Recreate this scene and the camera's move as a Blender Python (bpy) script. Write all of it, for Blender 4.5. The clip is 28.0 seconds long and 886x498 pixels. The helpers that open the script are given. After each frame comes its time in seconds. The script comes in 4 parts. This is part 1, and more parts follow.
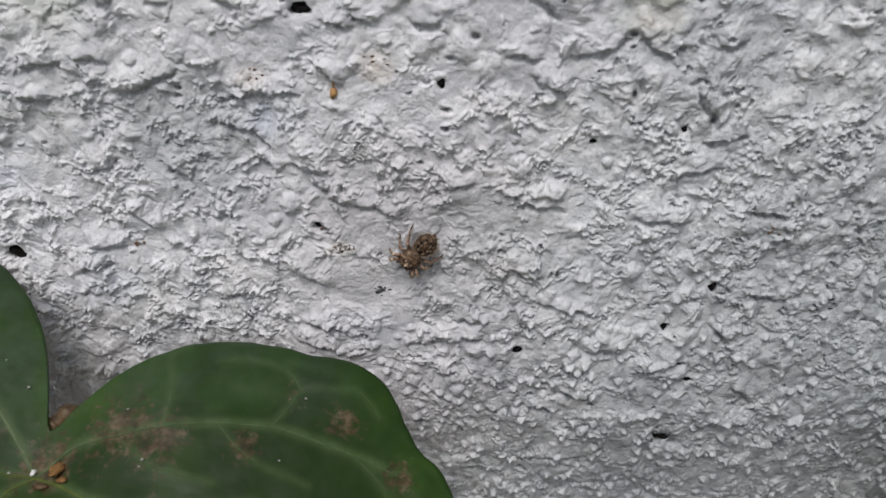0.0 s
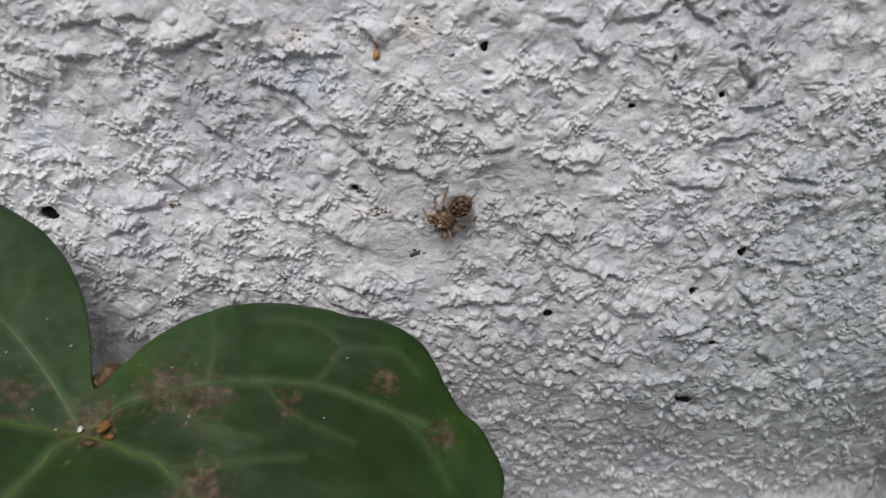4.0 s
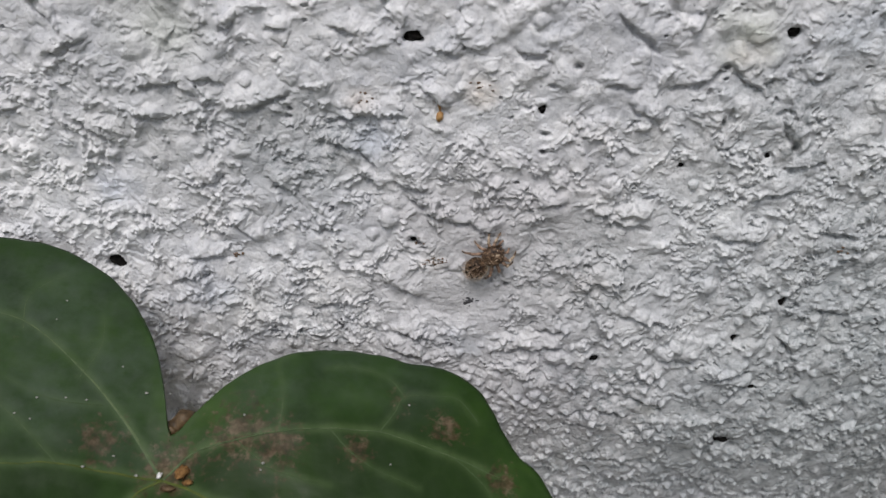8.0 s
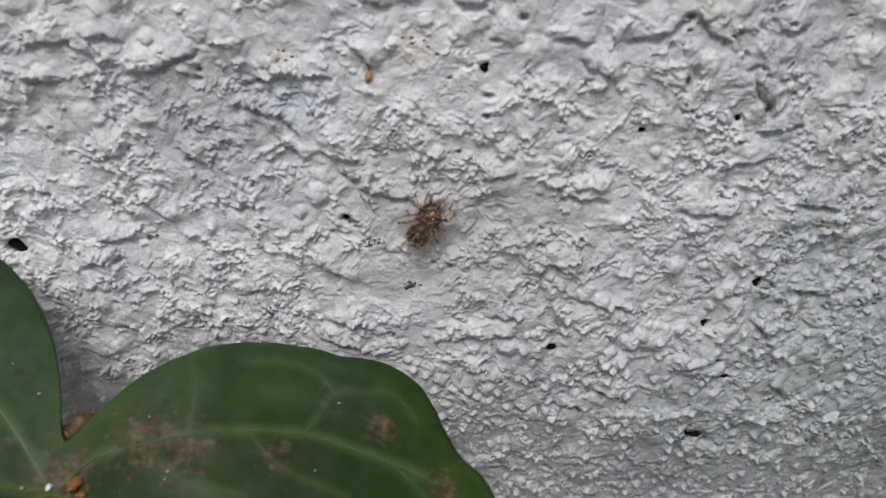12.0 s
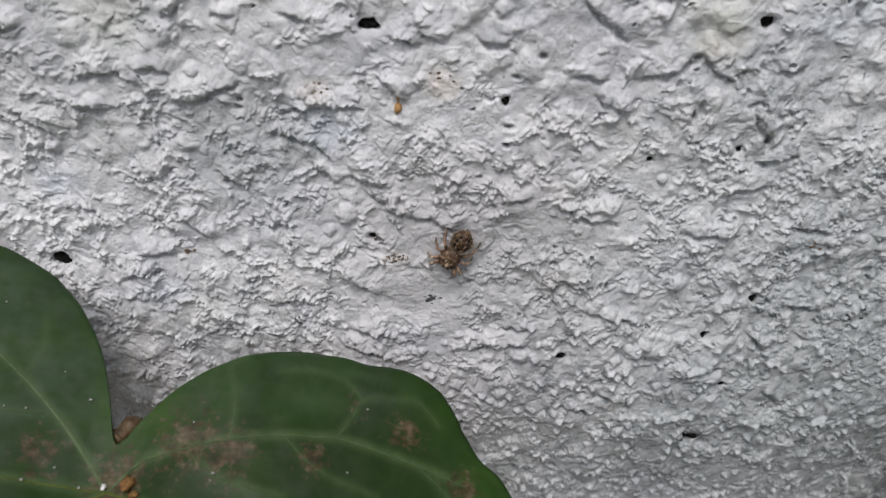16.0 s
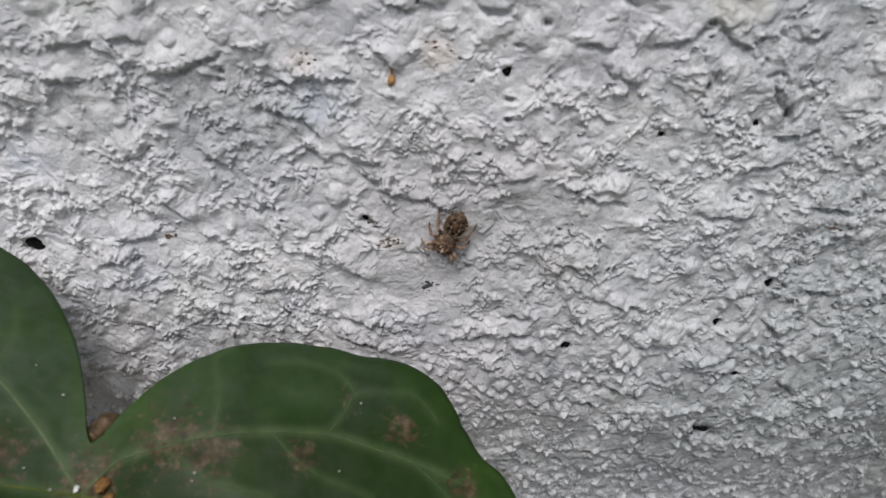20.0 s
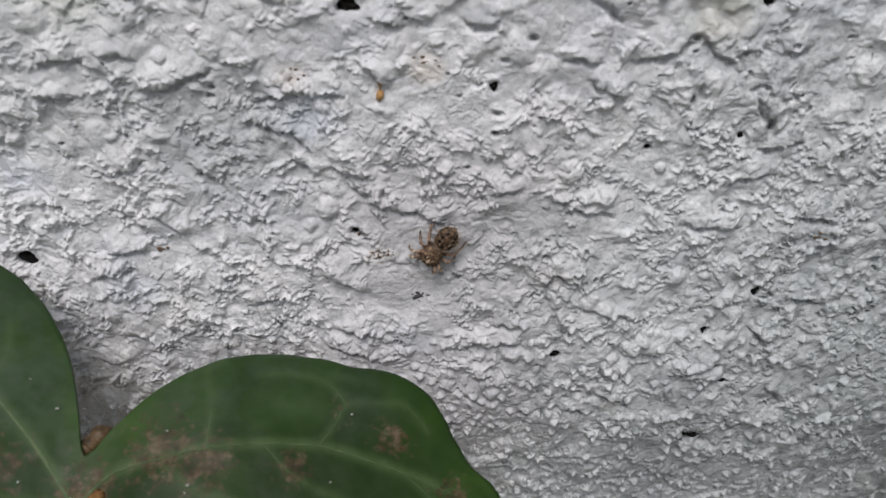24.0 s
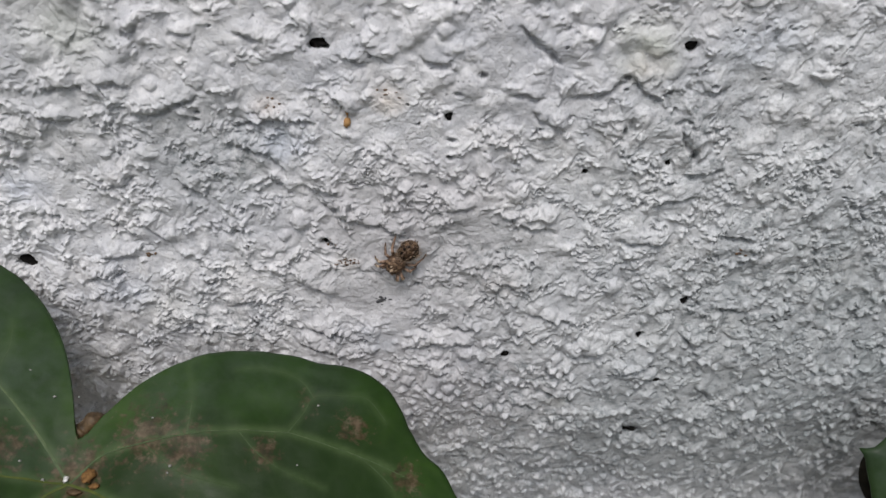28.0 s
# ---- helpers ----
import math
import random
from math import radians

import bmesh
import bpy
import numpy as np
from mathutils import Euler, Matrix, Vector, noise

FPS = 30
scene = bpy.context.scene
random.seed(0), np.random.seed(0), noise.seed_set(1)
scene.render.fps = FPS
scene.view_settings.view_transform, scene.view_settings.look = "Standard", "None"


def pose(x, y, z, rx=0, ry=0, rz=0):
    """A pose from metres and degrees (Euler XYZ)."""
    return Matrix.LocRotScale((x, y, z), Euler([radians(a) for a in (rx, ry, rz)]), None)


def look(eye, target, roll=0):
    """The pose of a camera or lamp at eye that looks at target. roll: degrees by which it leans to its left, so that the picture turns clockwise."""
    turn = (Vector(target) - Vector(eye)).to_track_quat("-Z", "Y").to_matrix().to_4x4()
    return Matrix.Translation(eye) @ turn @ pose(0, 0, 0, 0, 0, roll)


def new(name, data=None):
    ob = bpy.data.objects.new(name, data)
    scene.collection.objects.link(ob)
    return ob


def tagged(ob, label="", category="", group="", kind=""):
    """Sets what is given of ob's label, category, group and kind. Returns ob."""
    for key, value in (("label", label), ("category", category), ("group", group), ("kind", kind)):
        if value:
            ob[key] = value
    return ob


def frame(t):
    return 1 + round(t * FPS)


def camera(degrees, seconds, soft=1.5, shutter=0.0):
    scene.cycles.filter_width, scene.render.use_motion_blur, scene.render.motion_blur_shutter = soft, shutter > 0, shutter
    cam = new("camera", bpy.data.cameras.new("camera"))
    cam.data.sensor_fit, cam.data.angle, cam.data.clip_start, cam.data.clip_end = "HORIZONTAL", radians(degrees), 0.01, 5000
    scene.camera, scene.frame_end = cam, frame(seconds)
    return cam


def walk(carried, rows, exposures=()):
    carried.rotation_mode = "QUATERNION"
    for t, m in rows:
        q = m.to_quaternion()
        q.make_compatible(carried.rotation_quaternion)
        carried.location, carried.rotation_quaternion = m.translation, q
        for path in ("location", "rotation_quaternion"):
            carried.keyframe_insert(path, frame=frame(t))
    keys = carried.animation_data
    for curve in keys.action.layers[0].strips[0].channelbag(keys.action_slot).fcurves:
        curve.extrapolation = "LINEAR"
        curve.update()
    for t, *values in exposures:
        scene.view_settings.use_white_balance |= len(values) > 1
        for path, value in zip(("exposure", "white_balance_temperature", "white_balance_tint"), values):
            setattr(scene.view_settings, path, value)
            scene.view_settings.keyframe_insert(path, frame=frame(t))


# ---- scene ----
MM = 0.001
BASE = 1.0  # height of the middle of the view above the ground, in metres
cam = camera(56.76, 28.0, soft=1.45)
cam.data.dof.use_dof, cam.data.dof.focus_distance, cam.data.dof.aperture_fstop = True, 0.100, 34.0
# seconds; eye in millimetres from the middle of the view; yaw, pitch, roll in degrees
ROWS = [
    (0.0, 23.70, -84.04, 38.77, 6.29, -25.43, -1.09),
    (0.5, 18.20, -74.07, 33.37, 4.79, -26.26, -0.93),
    (1.0, 18.05, -72.89, 31.99, 4.49, -26.77, -0.38),
    (1.5, 16.73, -78.28, 36.10, 3.83, -26.79, -0.03),
    (2.0, 18.05, -75.64, 34.74, 3.67, -27.26, 0.01),
    (2.5, 17.23, -81.24, 34.85, 4.24, -27.62, 0.04),
    (4.5, 17.37, -86.43, 38.31, 4.73, -26.73, -0.02),
    (5.0, 17.15, -85.96, 39.65, 4.79, -26.80, -0.01),
    (5.5, 14.31, -85.60, 44.46, 4.73, -26.83, -0.61),
    (6.0, 10.64, -87.44, 46.78, 4.79, -26.68, -0.58),
    (6.5, 12.11, -87.77, 42.59, 4.54, -26.32, -0.21),
    (7.0, 8.82, -91.39, 40.38, 4.62, -25.77, 0.15),
    (7.5, 7.63, -91.39, 42.12, 4.68, -25.98, 0.19),
    (8.0, 10.61, -88.61, 43.47, 4.47, -26.05, 0.33),
    (8.5, 11.74, -87.62, 43.54, 3.98, -25.95, 0.68),
    (9.0, 12.11, -87.35, 40.20, 3.45, -26.20, 1.07),
    (9.5, 14.84, -83.23, 40.01, 3.27, -26.43, 0.76),
    (10.0, 12.17, -85.68, 37.63, 3.31, -25.87, 0.82),
    (10.5, 14.58, -84.07, 38.78, 3.44, -26.10, 0.65),
    (11.0, 12.33, -84.25, 39.39, 3.43, -26.35, 0.69),
    (11.5, 12.03, -82.02, 39.55, 3.39, -26.59, 0.48),
    (12.0, 15.55, -79.63, 37.77, 3.59, -26.68, 0.07),
    (12.5, 14.20, -80.21, 37.70, 3.34, -26.75, 0.17),
    (14.5, 12.47, -79.11, 41.86, 3.20, -27.93, 0.27),
    (15.0, 9.93, -83.44, 42.65, 3.13, -27.77, 0.26),
    (15.5, 11.44, -83.25, 46.29, 3.01, -27.87, 0.59),
    (16.0, 12.41, -83.89, 43.99, 2.84, -27.78, 0.94),
    (16.5, 12.51, -85.26, 42.01, 2.80, -27.57, 0.84),
    (17.0, 14.19, -84.04, 40.04, 2.85, -27.71, 0.83),
    (17.5, 15.04, -83.35, 43.44, 3.04, -27.73, 0.78),
    (18.0, 14.84, -83.36, 45.06, 3.09, -27.98, 0.65),
    (18.5, 12.12, -80.55, 42.22, 2.43, -27.86, 0.67),
    (19.0, 14.19, -77.59, 40.76, 2.61, -28.52, 0.24),
    (19.5, 14.35, -76.58, 41.90, 2.73, -28.57, 0.42),
    (20.0, 11.98, -79.29, 40.36, 2.48, -28.27, 0.79),
    (20.5, 12.29, -78.17, 43.85, 2.65, -28.34, 0.20),
    (21.0, 13.15, -76.71, 41.36, 2.51, -28.38, 0.41),
    (21.5, 13.22, -76.75, 40.71, 2.67, -28.50, 0.39),
    (22.0, 10.58, -77.40, 42.77, 2.49, -28.14, 0.47),
    (22.5, 14.25, -76.21, 41.46, 2.65, -28.62, 0.47),
    (24.5, 12.46, -80.10, 42.13, 2.05, -28.17, 0.67),
    (25.0, 13.76, -79.61, 41.95, 1.94, -28.07, 0.91),
    (25.5, 13.34, -76.91, 39.63, 1.12, -28.41, 0.81),
    (26.0, 14.67, -76.51, 39.34, 1.02, -28.02, 0.85),
    (26.5, 11.72, -80.75, 42.45, 1.76, -28.54, 0.79),
    (27.0, 13.91, -77.01, 42.44, 0.65, -28.11, 1.24),
    (27.5, 12.58, -84.70, 47.46, 1.80, -28.87, 1.22),
    (28.0, 16.44, -87.53, 48.67, 1.29, -28.70, 1.98),
]
walk(cam, [(t, pose(x * MM, y * MM, BASE + z * MM, 90 + pitch, 0, yaw) @ pose(0, 0, 0, 0, 0, roll)) for t, x, y, z, yaw, pitch, roll in ROWS])

# ---- light ----
world = bpy.data.worlds.new("world")
scene.world = world
world.use_nodes = True
wn, wl = world.node_tree.nodes, world.node_tree.links
sky = wn.new("ShaderNodeTexSky")
sky.sky_type, sky.sun_disc = "NISHITA", False
sky.sun_elevation, sky.sun_rotation = radians(58), radians(200)
pale = wn.new("ShaderNodeHueSaturation")  # cloud cover takes most of the blue out
pale.inputs["Saturation"].default_value = 0.3
wl.new(sky.outputs["Color"], pale.inputs["Color"])
wl.new(pale.outputs["Color"], wn["Background"].inputs["Color"])
wn["Background"].inputs["Strength"].default_value = 0.092
sun = new("sun", bpy.data.lights.new("sun", "SUN"))
sun.data.energy, sun.data.angle, sun.data.color = 2.35, radians(30), (1.0, 0.955, 0.945)
sun.matrix_world = look((-0.25, -1.48, BASE + 2.42), (0, 0, BASE))
scene.view_settings.exposure = 0.20


# ---- materials ----
def material(name, rough=0.7, spec=0.4):
    mat = bpy.data.materials.new(name)
    mat.use_nodes = True
    nt = mat.node_tree
    bsdf = nt.nodes["Principled BSDF"]
    bsdf.inputs["Roughness"].default_value = rough
    bsdf.inputs["Specular IOR Level"].default_value = spec
    co = nt.nodes.new("ShaderNodeTexCoord")
    return mat, nt, bsdf, co.outputs["Object"]


def noise_node(nt, co, size_mm, detail=4.0, rough=0.55, stretch=(1, 1, 1), lift=0.0):
    m = nt.nodes.new("ShaderNodeMapping")
    m.inputs["Scale"].default_value = [s / (size_mm * MM) for s in stretch]
    m.inputs["Location"].default_value = (lift, lift * 1.7, lift * 0.6)
    n = nt.nodes.new("ShaderNodeTexNoise")
    n.inputs["Scale"].default_value = 1.0
    n.inputs["Detail"].default_value, n.inputs["Roughness"].default_value = detail, rough
    nt.links.new(co, m.inputs["Vector"])
    nt.links.new(m.outputs["Vector"], n.inputs["Vector"])
    return n.outputs["Fac"]


def ramp(nt, fac, stops):
    r = nt.nodes.new("ShaderNodeValToRGB")
    el = r.color_ramp.elements
    while len(el) < len(stops):
        el.new(0.5)
    for e, (p, c) in zip(el, stops):
        e.position, e.color = p, (*c, 1) if len(c) == 3 else c
    nt.links.new(fac, r.inputs["Fac"])
    return r.outputs["Color"]


def blend(nt, fac, a, b, how="MIX"):
    n = nt.nodes.new("ShaderNodeMix")
    n.data_type, n.blend_type = "RGBA", how
    for sock, v in ((n.inputs[0], fac), (n.inputs[6], a), (n.inputs[7], b)):
        if isinstance(v, (float, int)):
            sock.default_value = v
        elif isinstance(v, tuple):
            sock.default_value = (*v, 1)
        else:
            nt.links.new(v, sock)
    return n.outputs[2]


def calc(nt, op, a, b=0.0):
    n = nt.nodes.new("ShaderNodeMath")
    n.operation, n.use_clamp = op, False
    for sock, v in zip(n.inputs, (a, b)):
        if isinstance(v, (float, int)):
            sock.default_value = v
        else:
            nt.links.new(v, sock)
    return n.outputs[0]


def near_to(nt, co, centre_mm, reach_mm, flat=(1, 1, 1)):
    """1 at a place in the thing's own space, falling to 0 at reach_mm from it."""
    m = nt.nodes.new("ShaderNodeMapping")
    m.vector_type = "POINT"
    m.inputs["Scale"].default_value = [f / (reach_mm * MM) for f in flat]
    m.inputs["Location"].default_value = [-c * f / reach_mm for c, f in zip(centre_mm, flat)]
    g = nt.nodes.new("ShaderNodeTexGradient")
    g.gradient_type = "SPHERICAL"
    nt.links.new(co, m.inputs["Vector"])
    nt.links.new(m.outputs["Vector"], g.inputs["Vector"])
    return g.outputs["Fac"]


def bumped(nt, bsdf, height, depth_mm, strength=1.0):
    b = nt.nodes.new("ShaderNodeBump")
    b.inputs["Strength"].default_value, b.inputs["Distance"].default_value = strength, depth_mm * MM
    nt.links.new(height, b.inputs["Height"])
    nt.links.new(b.outputs["Normal"], bsdf.inputs["Normal"])


def grey(v):
    return (v, v, v)


def paint_material():
    mat, nt, bsdf, co = material("weathered_white_wall_paint", 0.8, 0.25)
    broad = noise_node(nt, co, 16, 4, 0.6)
    patch = noise_node(nt, co, 4.5, 5, 0.6, lift=3.0)
    fine = noise_node(nt, co, 0.7, 4, 0.6, lift=7.0)
    warm = noise_node(nt, co, 9, 3, 0.55, lift=11.0)
    moss = noise_node(nt, co, 4, 6, 0.7, lift=19.0)
    grain = noise_node(nt, co, 0.3, 3, 0.65)
    base = ramp(nt, broad, [(0.3, (0.475, 0.485, 0.515)), (0.5, (0.63, 0.632, 0.645)), (0.72, (0.735, 0.735, 0.738))])
    base = blend(nt, ramp(nt, patch, [(0.46, grey(0.0)), (0.66, grey(0.42))]), base, (0.44, 0.46, 0.495))
    base = blend(nt, ramp(nt, warm, [(0.55, grey(0.0)), (0.75, grey(0.4))]), base, (0.66, 0.63, 0.59))
    base = blend(nt, ramp(nt, fine, [(0.32, grey(0.45)), (0.46, grey(0.0))]), base, (0.32, 0.33, 0.355))
    base = blend(nt, ramp(nt, fine, [(0.58, grey(0.0)), (0.72, grey(0.5))]), base, (0.80, 0.80, 0.79))
    left = nt.nodes.new("ShaderNodeAttribute")  # coat tone: wear, paler humps, and crack shade put into the colour
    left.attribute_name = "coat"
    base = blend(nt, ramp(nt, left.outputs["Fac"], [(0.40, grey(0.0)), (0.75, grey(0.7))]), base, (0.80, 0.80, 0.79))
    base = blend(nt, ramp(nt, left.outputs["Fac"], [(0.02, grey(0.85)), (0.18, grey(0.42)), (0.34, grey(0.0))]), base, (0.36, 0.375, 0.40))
    # old tints that show through: blue-grey, sandy and green; the middle is greyed
    for centre, reach, tint, much in (((-23.9, 0, -7.5), 4.0, (0.49, 0.53, 0.62), 0.68), ((-5, 0, 14.5), 5.0, (0.51, 0.55, 0.62), 0.68), ((6.3, 0, -13), 3.6, (0.44, 0.48, 0.53), 0.68), ((-20, 0, 1.2), 2.6, (0.45, 0.46, 0.49), 0.68), ((-35, 0, 7.2), 4.0, (0.55, 0.58, 0.65), 0.59),
                                      ((7.9, 0, 19.3), 2.6, (0.57, 0.50, 0.43), 0.59), ((31, 0, -23.8), 2.0, (0.67, 0.65, 0.56), 0.77), ((22, 0, -4), 3.4, (0.63, 0.57, 0.52), 0.51), ((35.5, 0, 26), 5.5, (0.49, 0.51, 0.44), 0.68), ((36, 0, 24), 3.0, (0.59, 0.54, 0.48), 0.59),
                                      ((-27, 0, 26.5), 7.0, (0.52, 0.54, 0.49), 0.59), ((48, 0, 27), 6.0, (0.49, 0.52, 0.57), 0.68), ((9, 0, 2), 17.0, (0.470, 0.455, 0.455), 0.5), ((2.7, 0, -1.6), 2.2, (0.57, 0.53, 0.47), 0.51), ((-22, 0, -9), 6.0, (0.57, 0.56, 0.52), 0.51), ((-5.5, 0, 18.2), 2.6, (0.53, 0.48, 0.44), 0.51)):
        fac = calc(nt, "MULTIPLY", near_to(nt, co, centre, reach, (1, 0.2, 1.2)), ramp(nt, patch, [(0.35, grey(0.3)), (0.6, grey(1.6 * much))]))
        base = blend(nt, calc(nt, "MINIMUM", fac, much), base, tint)
    # dark specks in some stretches, thickest to the right and along the bottom
    soot = noise_node(nt, co, 0.8, 6, 0.7, lift=23.0)
    damp = near_to(nt, co, (62, 0, -16), 52, (1, 0.2, 0.8))
    damp = calc(nt, "MAXIMUM", damp, calc(nt, "MULTIPLY", near_to(nt, co, (43, 0, 14), 17, (1, 0.2, 0.8)), 0.4))
    damp = calc(nt, "MAXIMUM", damp, calc(nt, "MULTIPLY", near_to(nt, co, (-12, 0, -14), 20, (1, 0.2, 1.2)), 0.5))
    damp = calc(nt, "MAXIMUM", damp, near_to(nt, co, (26, 0, -40), 30, (1, 0.2, 1)))
    fac = calc(nt, "MULTIPLY", ramp(nt, soot, [(0.52, grey(0.0)), (0.64, grey(1.0))]), calc(nt, "MINIMUM", calc(nt, "MULTIPLY", damp, 1.4), 0.75))
    base = blend(nt, fac, base, (0.18, 0.193, 0.19))
    fac = calc(nt, "MULTIPLY", ramp(nt, noise_node(nt, co, 0.5, 5, 0.7, lift=27.0), [(0.56, grey(0.0)), (0.68, grey(0.45))]), calc(nt, "MINIMUM", calc(nt, "MULTIPLY", near_to(nt, co, (14, 0, -22), 62, (0.8, 0.2, 1)), 2.0), 1.0))
    base = blend(nt, fac, base, (0.20, 0.215, 0.24))
    # faint green-grey algae tint to the right, repeated more weakly at the bottom
    green = calc(nt, "MULTIPLY", ramp(nt, moss, [(0.32, grey(0.15)), (0.60, grey(1.0))]), calc(nt, "MAXIMUM", near_to(nt, co, (76, 0, -24), 42, (1, 0.2, 0.8)), calc(nt, "MULTIPLY", near_to(nt, co, (28, 0, -42), 26, (1, 0.2, 1)), 0.6)))
    base = blend(nt, green, base, (0.225, 0.258, 0.262))
    # broad grey areas, low on the right and in places elsewhere
    film = noise_node(nt, co, 7, 5, 0.65, lift=47.0)
    for centre, reach, much in (((46, 0, -30), 16, 0.35), ((64, 0, -24), 34, 0.3), ((-13, 0, 13), 9, 0.4), ((-30, 0, 20), 12, 0.2), ((18, 0, -3), 10, 0.25)):
        fac = calc(nt, "MULTIPLY", near_to(nt, co, centre, reach, (1, 0.2, 1)), ramp(nt, film, [(0.32, grey(0.35)), (0.62, grey(1.5))]))
        base = blend(nt, calc(nt, "MINIMUM", fac, much), base, (0.33, 0.345, 0.35))
    # broad tints: grey round the middle, cooler to the right
    for centre, reach, tint, much in (((14, 0, -10), 26, (0.44, 0.43, 0.442), 0.36), ((62, 0, -6), 46, (0.49, 0.525, 0.53), 0.3)):
        fac = calc(nt, "MULTIPLY", near_to(nt, co, centre, reach, (1, 0.2, 1)), ramp(nt, film, [(0.30, grey(0.5)), (0.62, grey(1.3))]))
        base = blend(nt, calc(nt, "MINIMUM", fac, much), base, tint)
    # grey mottling in streaks and spots, also painting in the shade of crevices
    spots, wash = noise_node(nt, co, 1.1, 6, 0.68, (0.8, 1, 1.2), lift=53.0), noise_node(nt, co, 5.5, 4, 0.6, lift=59.0)
    where = None
    for centre, reach, much in (((44, 0, -30), 20, 1.0), ((58, 0, -10), 20, 1.0), ((41, 0, 15), 13, 0.6), ((60, 0, -30), 26, 1.0), ((28, 0, -24), 16, 0.7), ((-12, 0, 12), 10, 0.6), ((20, 0, -2), 10, 0.55), ((-14, 0, -12), 12, 0.5), ((54, 0, 6), 14, 0.4)):
        n = calc(nt, "MULTIPLY", near_to(nt, co, centre, reach, (1, 0.2, 1)), much)
        where = n if where is None else calc(nt, "MAXIMUM", where, n)
    where = calc(nt, "MINIMUM", calc(nt, "MULTIPLY", calc(nt, "MULTIPLY", where, 2.2), ramp(nt, wash, [(0.36, grey(0.25)), (0.60, grey(1.0))])), 0.8)
    base = blend(nt, calc(nt, "MULTIPLY", where, ramp(nt, spots, [(0.49, grey(0.0)), (0.62, grey(1.0))])), base, (0.175, 0.195, 0.20))
    # specks of soot lodged all over the wall
    speck = noise_node(nt, co, 0.55, 3, 0.55, lift=41.0)
    spread_out = noise_node(nt, co, 3.2, 3, 0.6, lift=43.0)
    fac = calc(nt, "MULTIPLY", ramp(nt, speck, [(0.63, grey(0.0)), (0.70, grey(0.8))]), ramp(nt, spread_out, [(0.42, grey(0.0)), (0.62, grey(1.0))]))
    base = blend(nt, fac, base, (0.13, 0.135, 0.145))
    nt.links.new(base, bsdf.inputs["Base Color"])
    bumped(nt, bsdf, calc(nt, "ADD", calc(nt, "MULTIPLY", grain, 0.7), calc(nt, "MULTIPLY", fine, 0.8)), 0.17, 1.0)
    return mat


def leaf_material():
    mat, nt, bsdf, co = material("ivy_leaf_green", 0.4, 0.17)
    broad = noise_node(nt, co, 9, 4, 0.6)
    fine = noise_node(nt, co, 1.3, 5, 0.65, lift=5.0)
    dust = noise_node(nt, co, 2.6, 6, 0.7, lift=9.0)
    base = ramp(nt, broad, [(0.32, (0.0075, 0.0215, 0.0025)), (0.52, (0.0145, 0.0380, 0.0046)), (0.72, (0.0260, 0.058, 0.0074))])
    base = blend(nt, ramp(nt, fine, [(0.40, grey(0.0)), (0.72, grey(0.32))]), base, (0.020, 0.037, 0.012))
    # shade of the lower lobe put into the colour, as deeper green between ribs
    for centre, reach in (((14, -2, 0), 11), ((24, 1, 0), 11), ((6, -8, 0), 12), ((28, 6, 0), 8), ((-12, -8, 0), 9)):
        base = blend(nt, calc(nt, "MINIMUM", calc(nt, "MULTIPLY", near_to(nt, co, centre, reach, (1, 1, 0.3)), 1.6), 0.42), base, (0.0060, 0.0170, 0.0020))
    # pale net of small veins
    v = nt.nodes.new("ShaderNodeTexVoronoi")
    v.feature = "DISTANCE_TO_EDGE"
    v.inputs["Scale"].default_value = 1 / (4.2 * MM)
    nt.links.new(co, v.inputs["Vector"])
    net = ramp(nt, v.outputs["Distance"], [(0.0, grey(0.07)), (0.09, grey(0.0))])
    base = blend(nt, net, base, (0.035, 0.058, 0.020))
    rib = nt.nodes.new("ShaderNodeAttribute")  # paler skin along the veins
    rib.attribute_name = "rib"
    base = blend(nt, calc(nt, "MULTIPLY", rib.outputs["Fac"], ramp(nt, fine, [(0.3, grey(0.55)), (0.7, grey(1.0))])), base, (0.050, 0.082, 0.028))
    # dry reddish blotches round the stalk and along the main rib
    blot = noise_node(nt, co, 0.95, 6, 0.75, lift=2.0)
    spots = None
    for centre, reach in (((7, 5.2, 1), 7.5), ((11, 4.2, 1), 6.0), ((19.5, 5, 1), 3.4), ((0.5, 1.0, 0), 6.5), ((28.5, 10, 0), 4.0), ((23, 11.8, 0), 3.2), ((-7, 2, 1), 5.0), ((-20, 8, 3), 4.5), ((35, 5.5, -2), 3.5), ((13, -4, 0), 6)):
        n = near_to(nt, co, centre, reach, (1, 1, 0.4))
        spots = n if spots is None else calc(nt, "MAXIMUM", spots, n)
    mask = calc(nt, "MULTIPLY", calc(nt, "SUBTRACT", calc(nt, "ADD", blot, calc(nt, "MULTIPLY", spots, 0.40)), 0.70), 7.0)
    mask = ramp(nt, mask, [(0.0, grey(0.0)), (1.0, grey(0.7))])
    base = blend(nt, mask, base, ramp(nt, fine, [(0.36, (0.020, 0.011, 0.006)), (0.5, (0.062, 0.034, 0.020)), (0.66, (0.14, 0.095, 0.066))]))
    # thin grey dust on the lobes' shoulders, also painting in their sky sheen
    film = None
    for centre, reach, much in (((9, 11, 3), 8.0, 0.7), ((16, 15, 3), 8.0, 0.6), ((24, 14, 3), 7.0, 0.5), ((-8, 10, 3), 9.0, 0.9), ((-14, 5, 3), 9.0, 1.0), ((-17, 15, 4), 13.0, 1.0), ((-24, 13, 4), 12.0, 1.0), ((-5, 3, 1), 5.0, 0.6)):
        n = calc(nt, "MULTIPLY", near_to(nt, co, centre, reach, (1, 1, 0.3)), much)
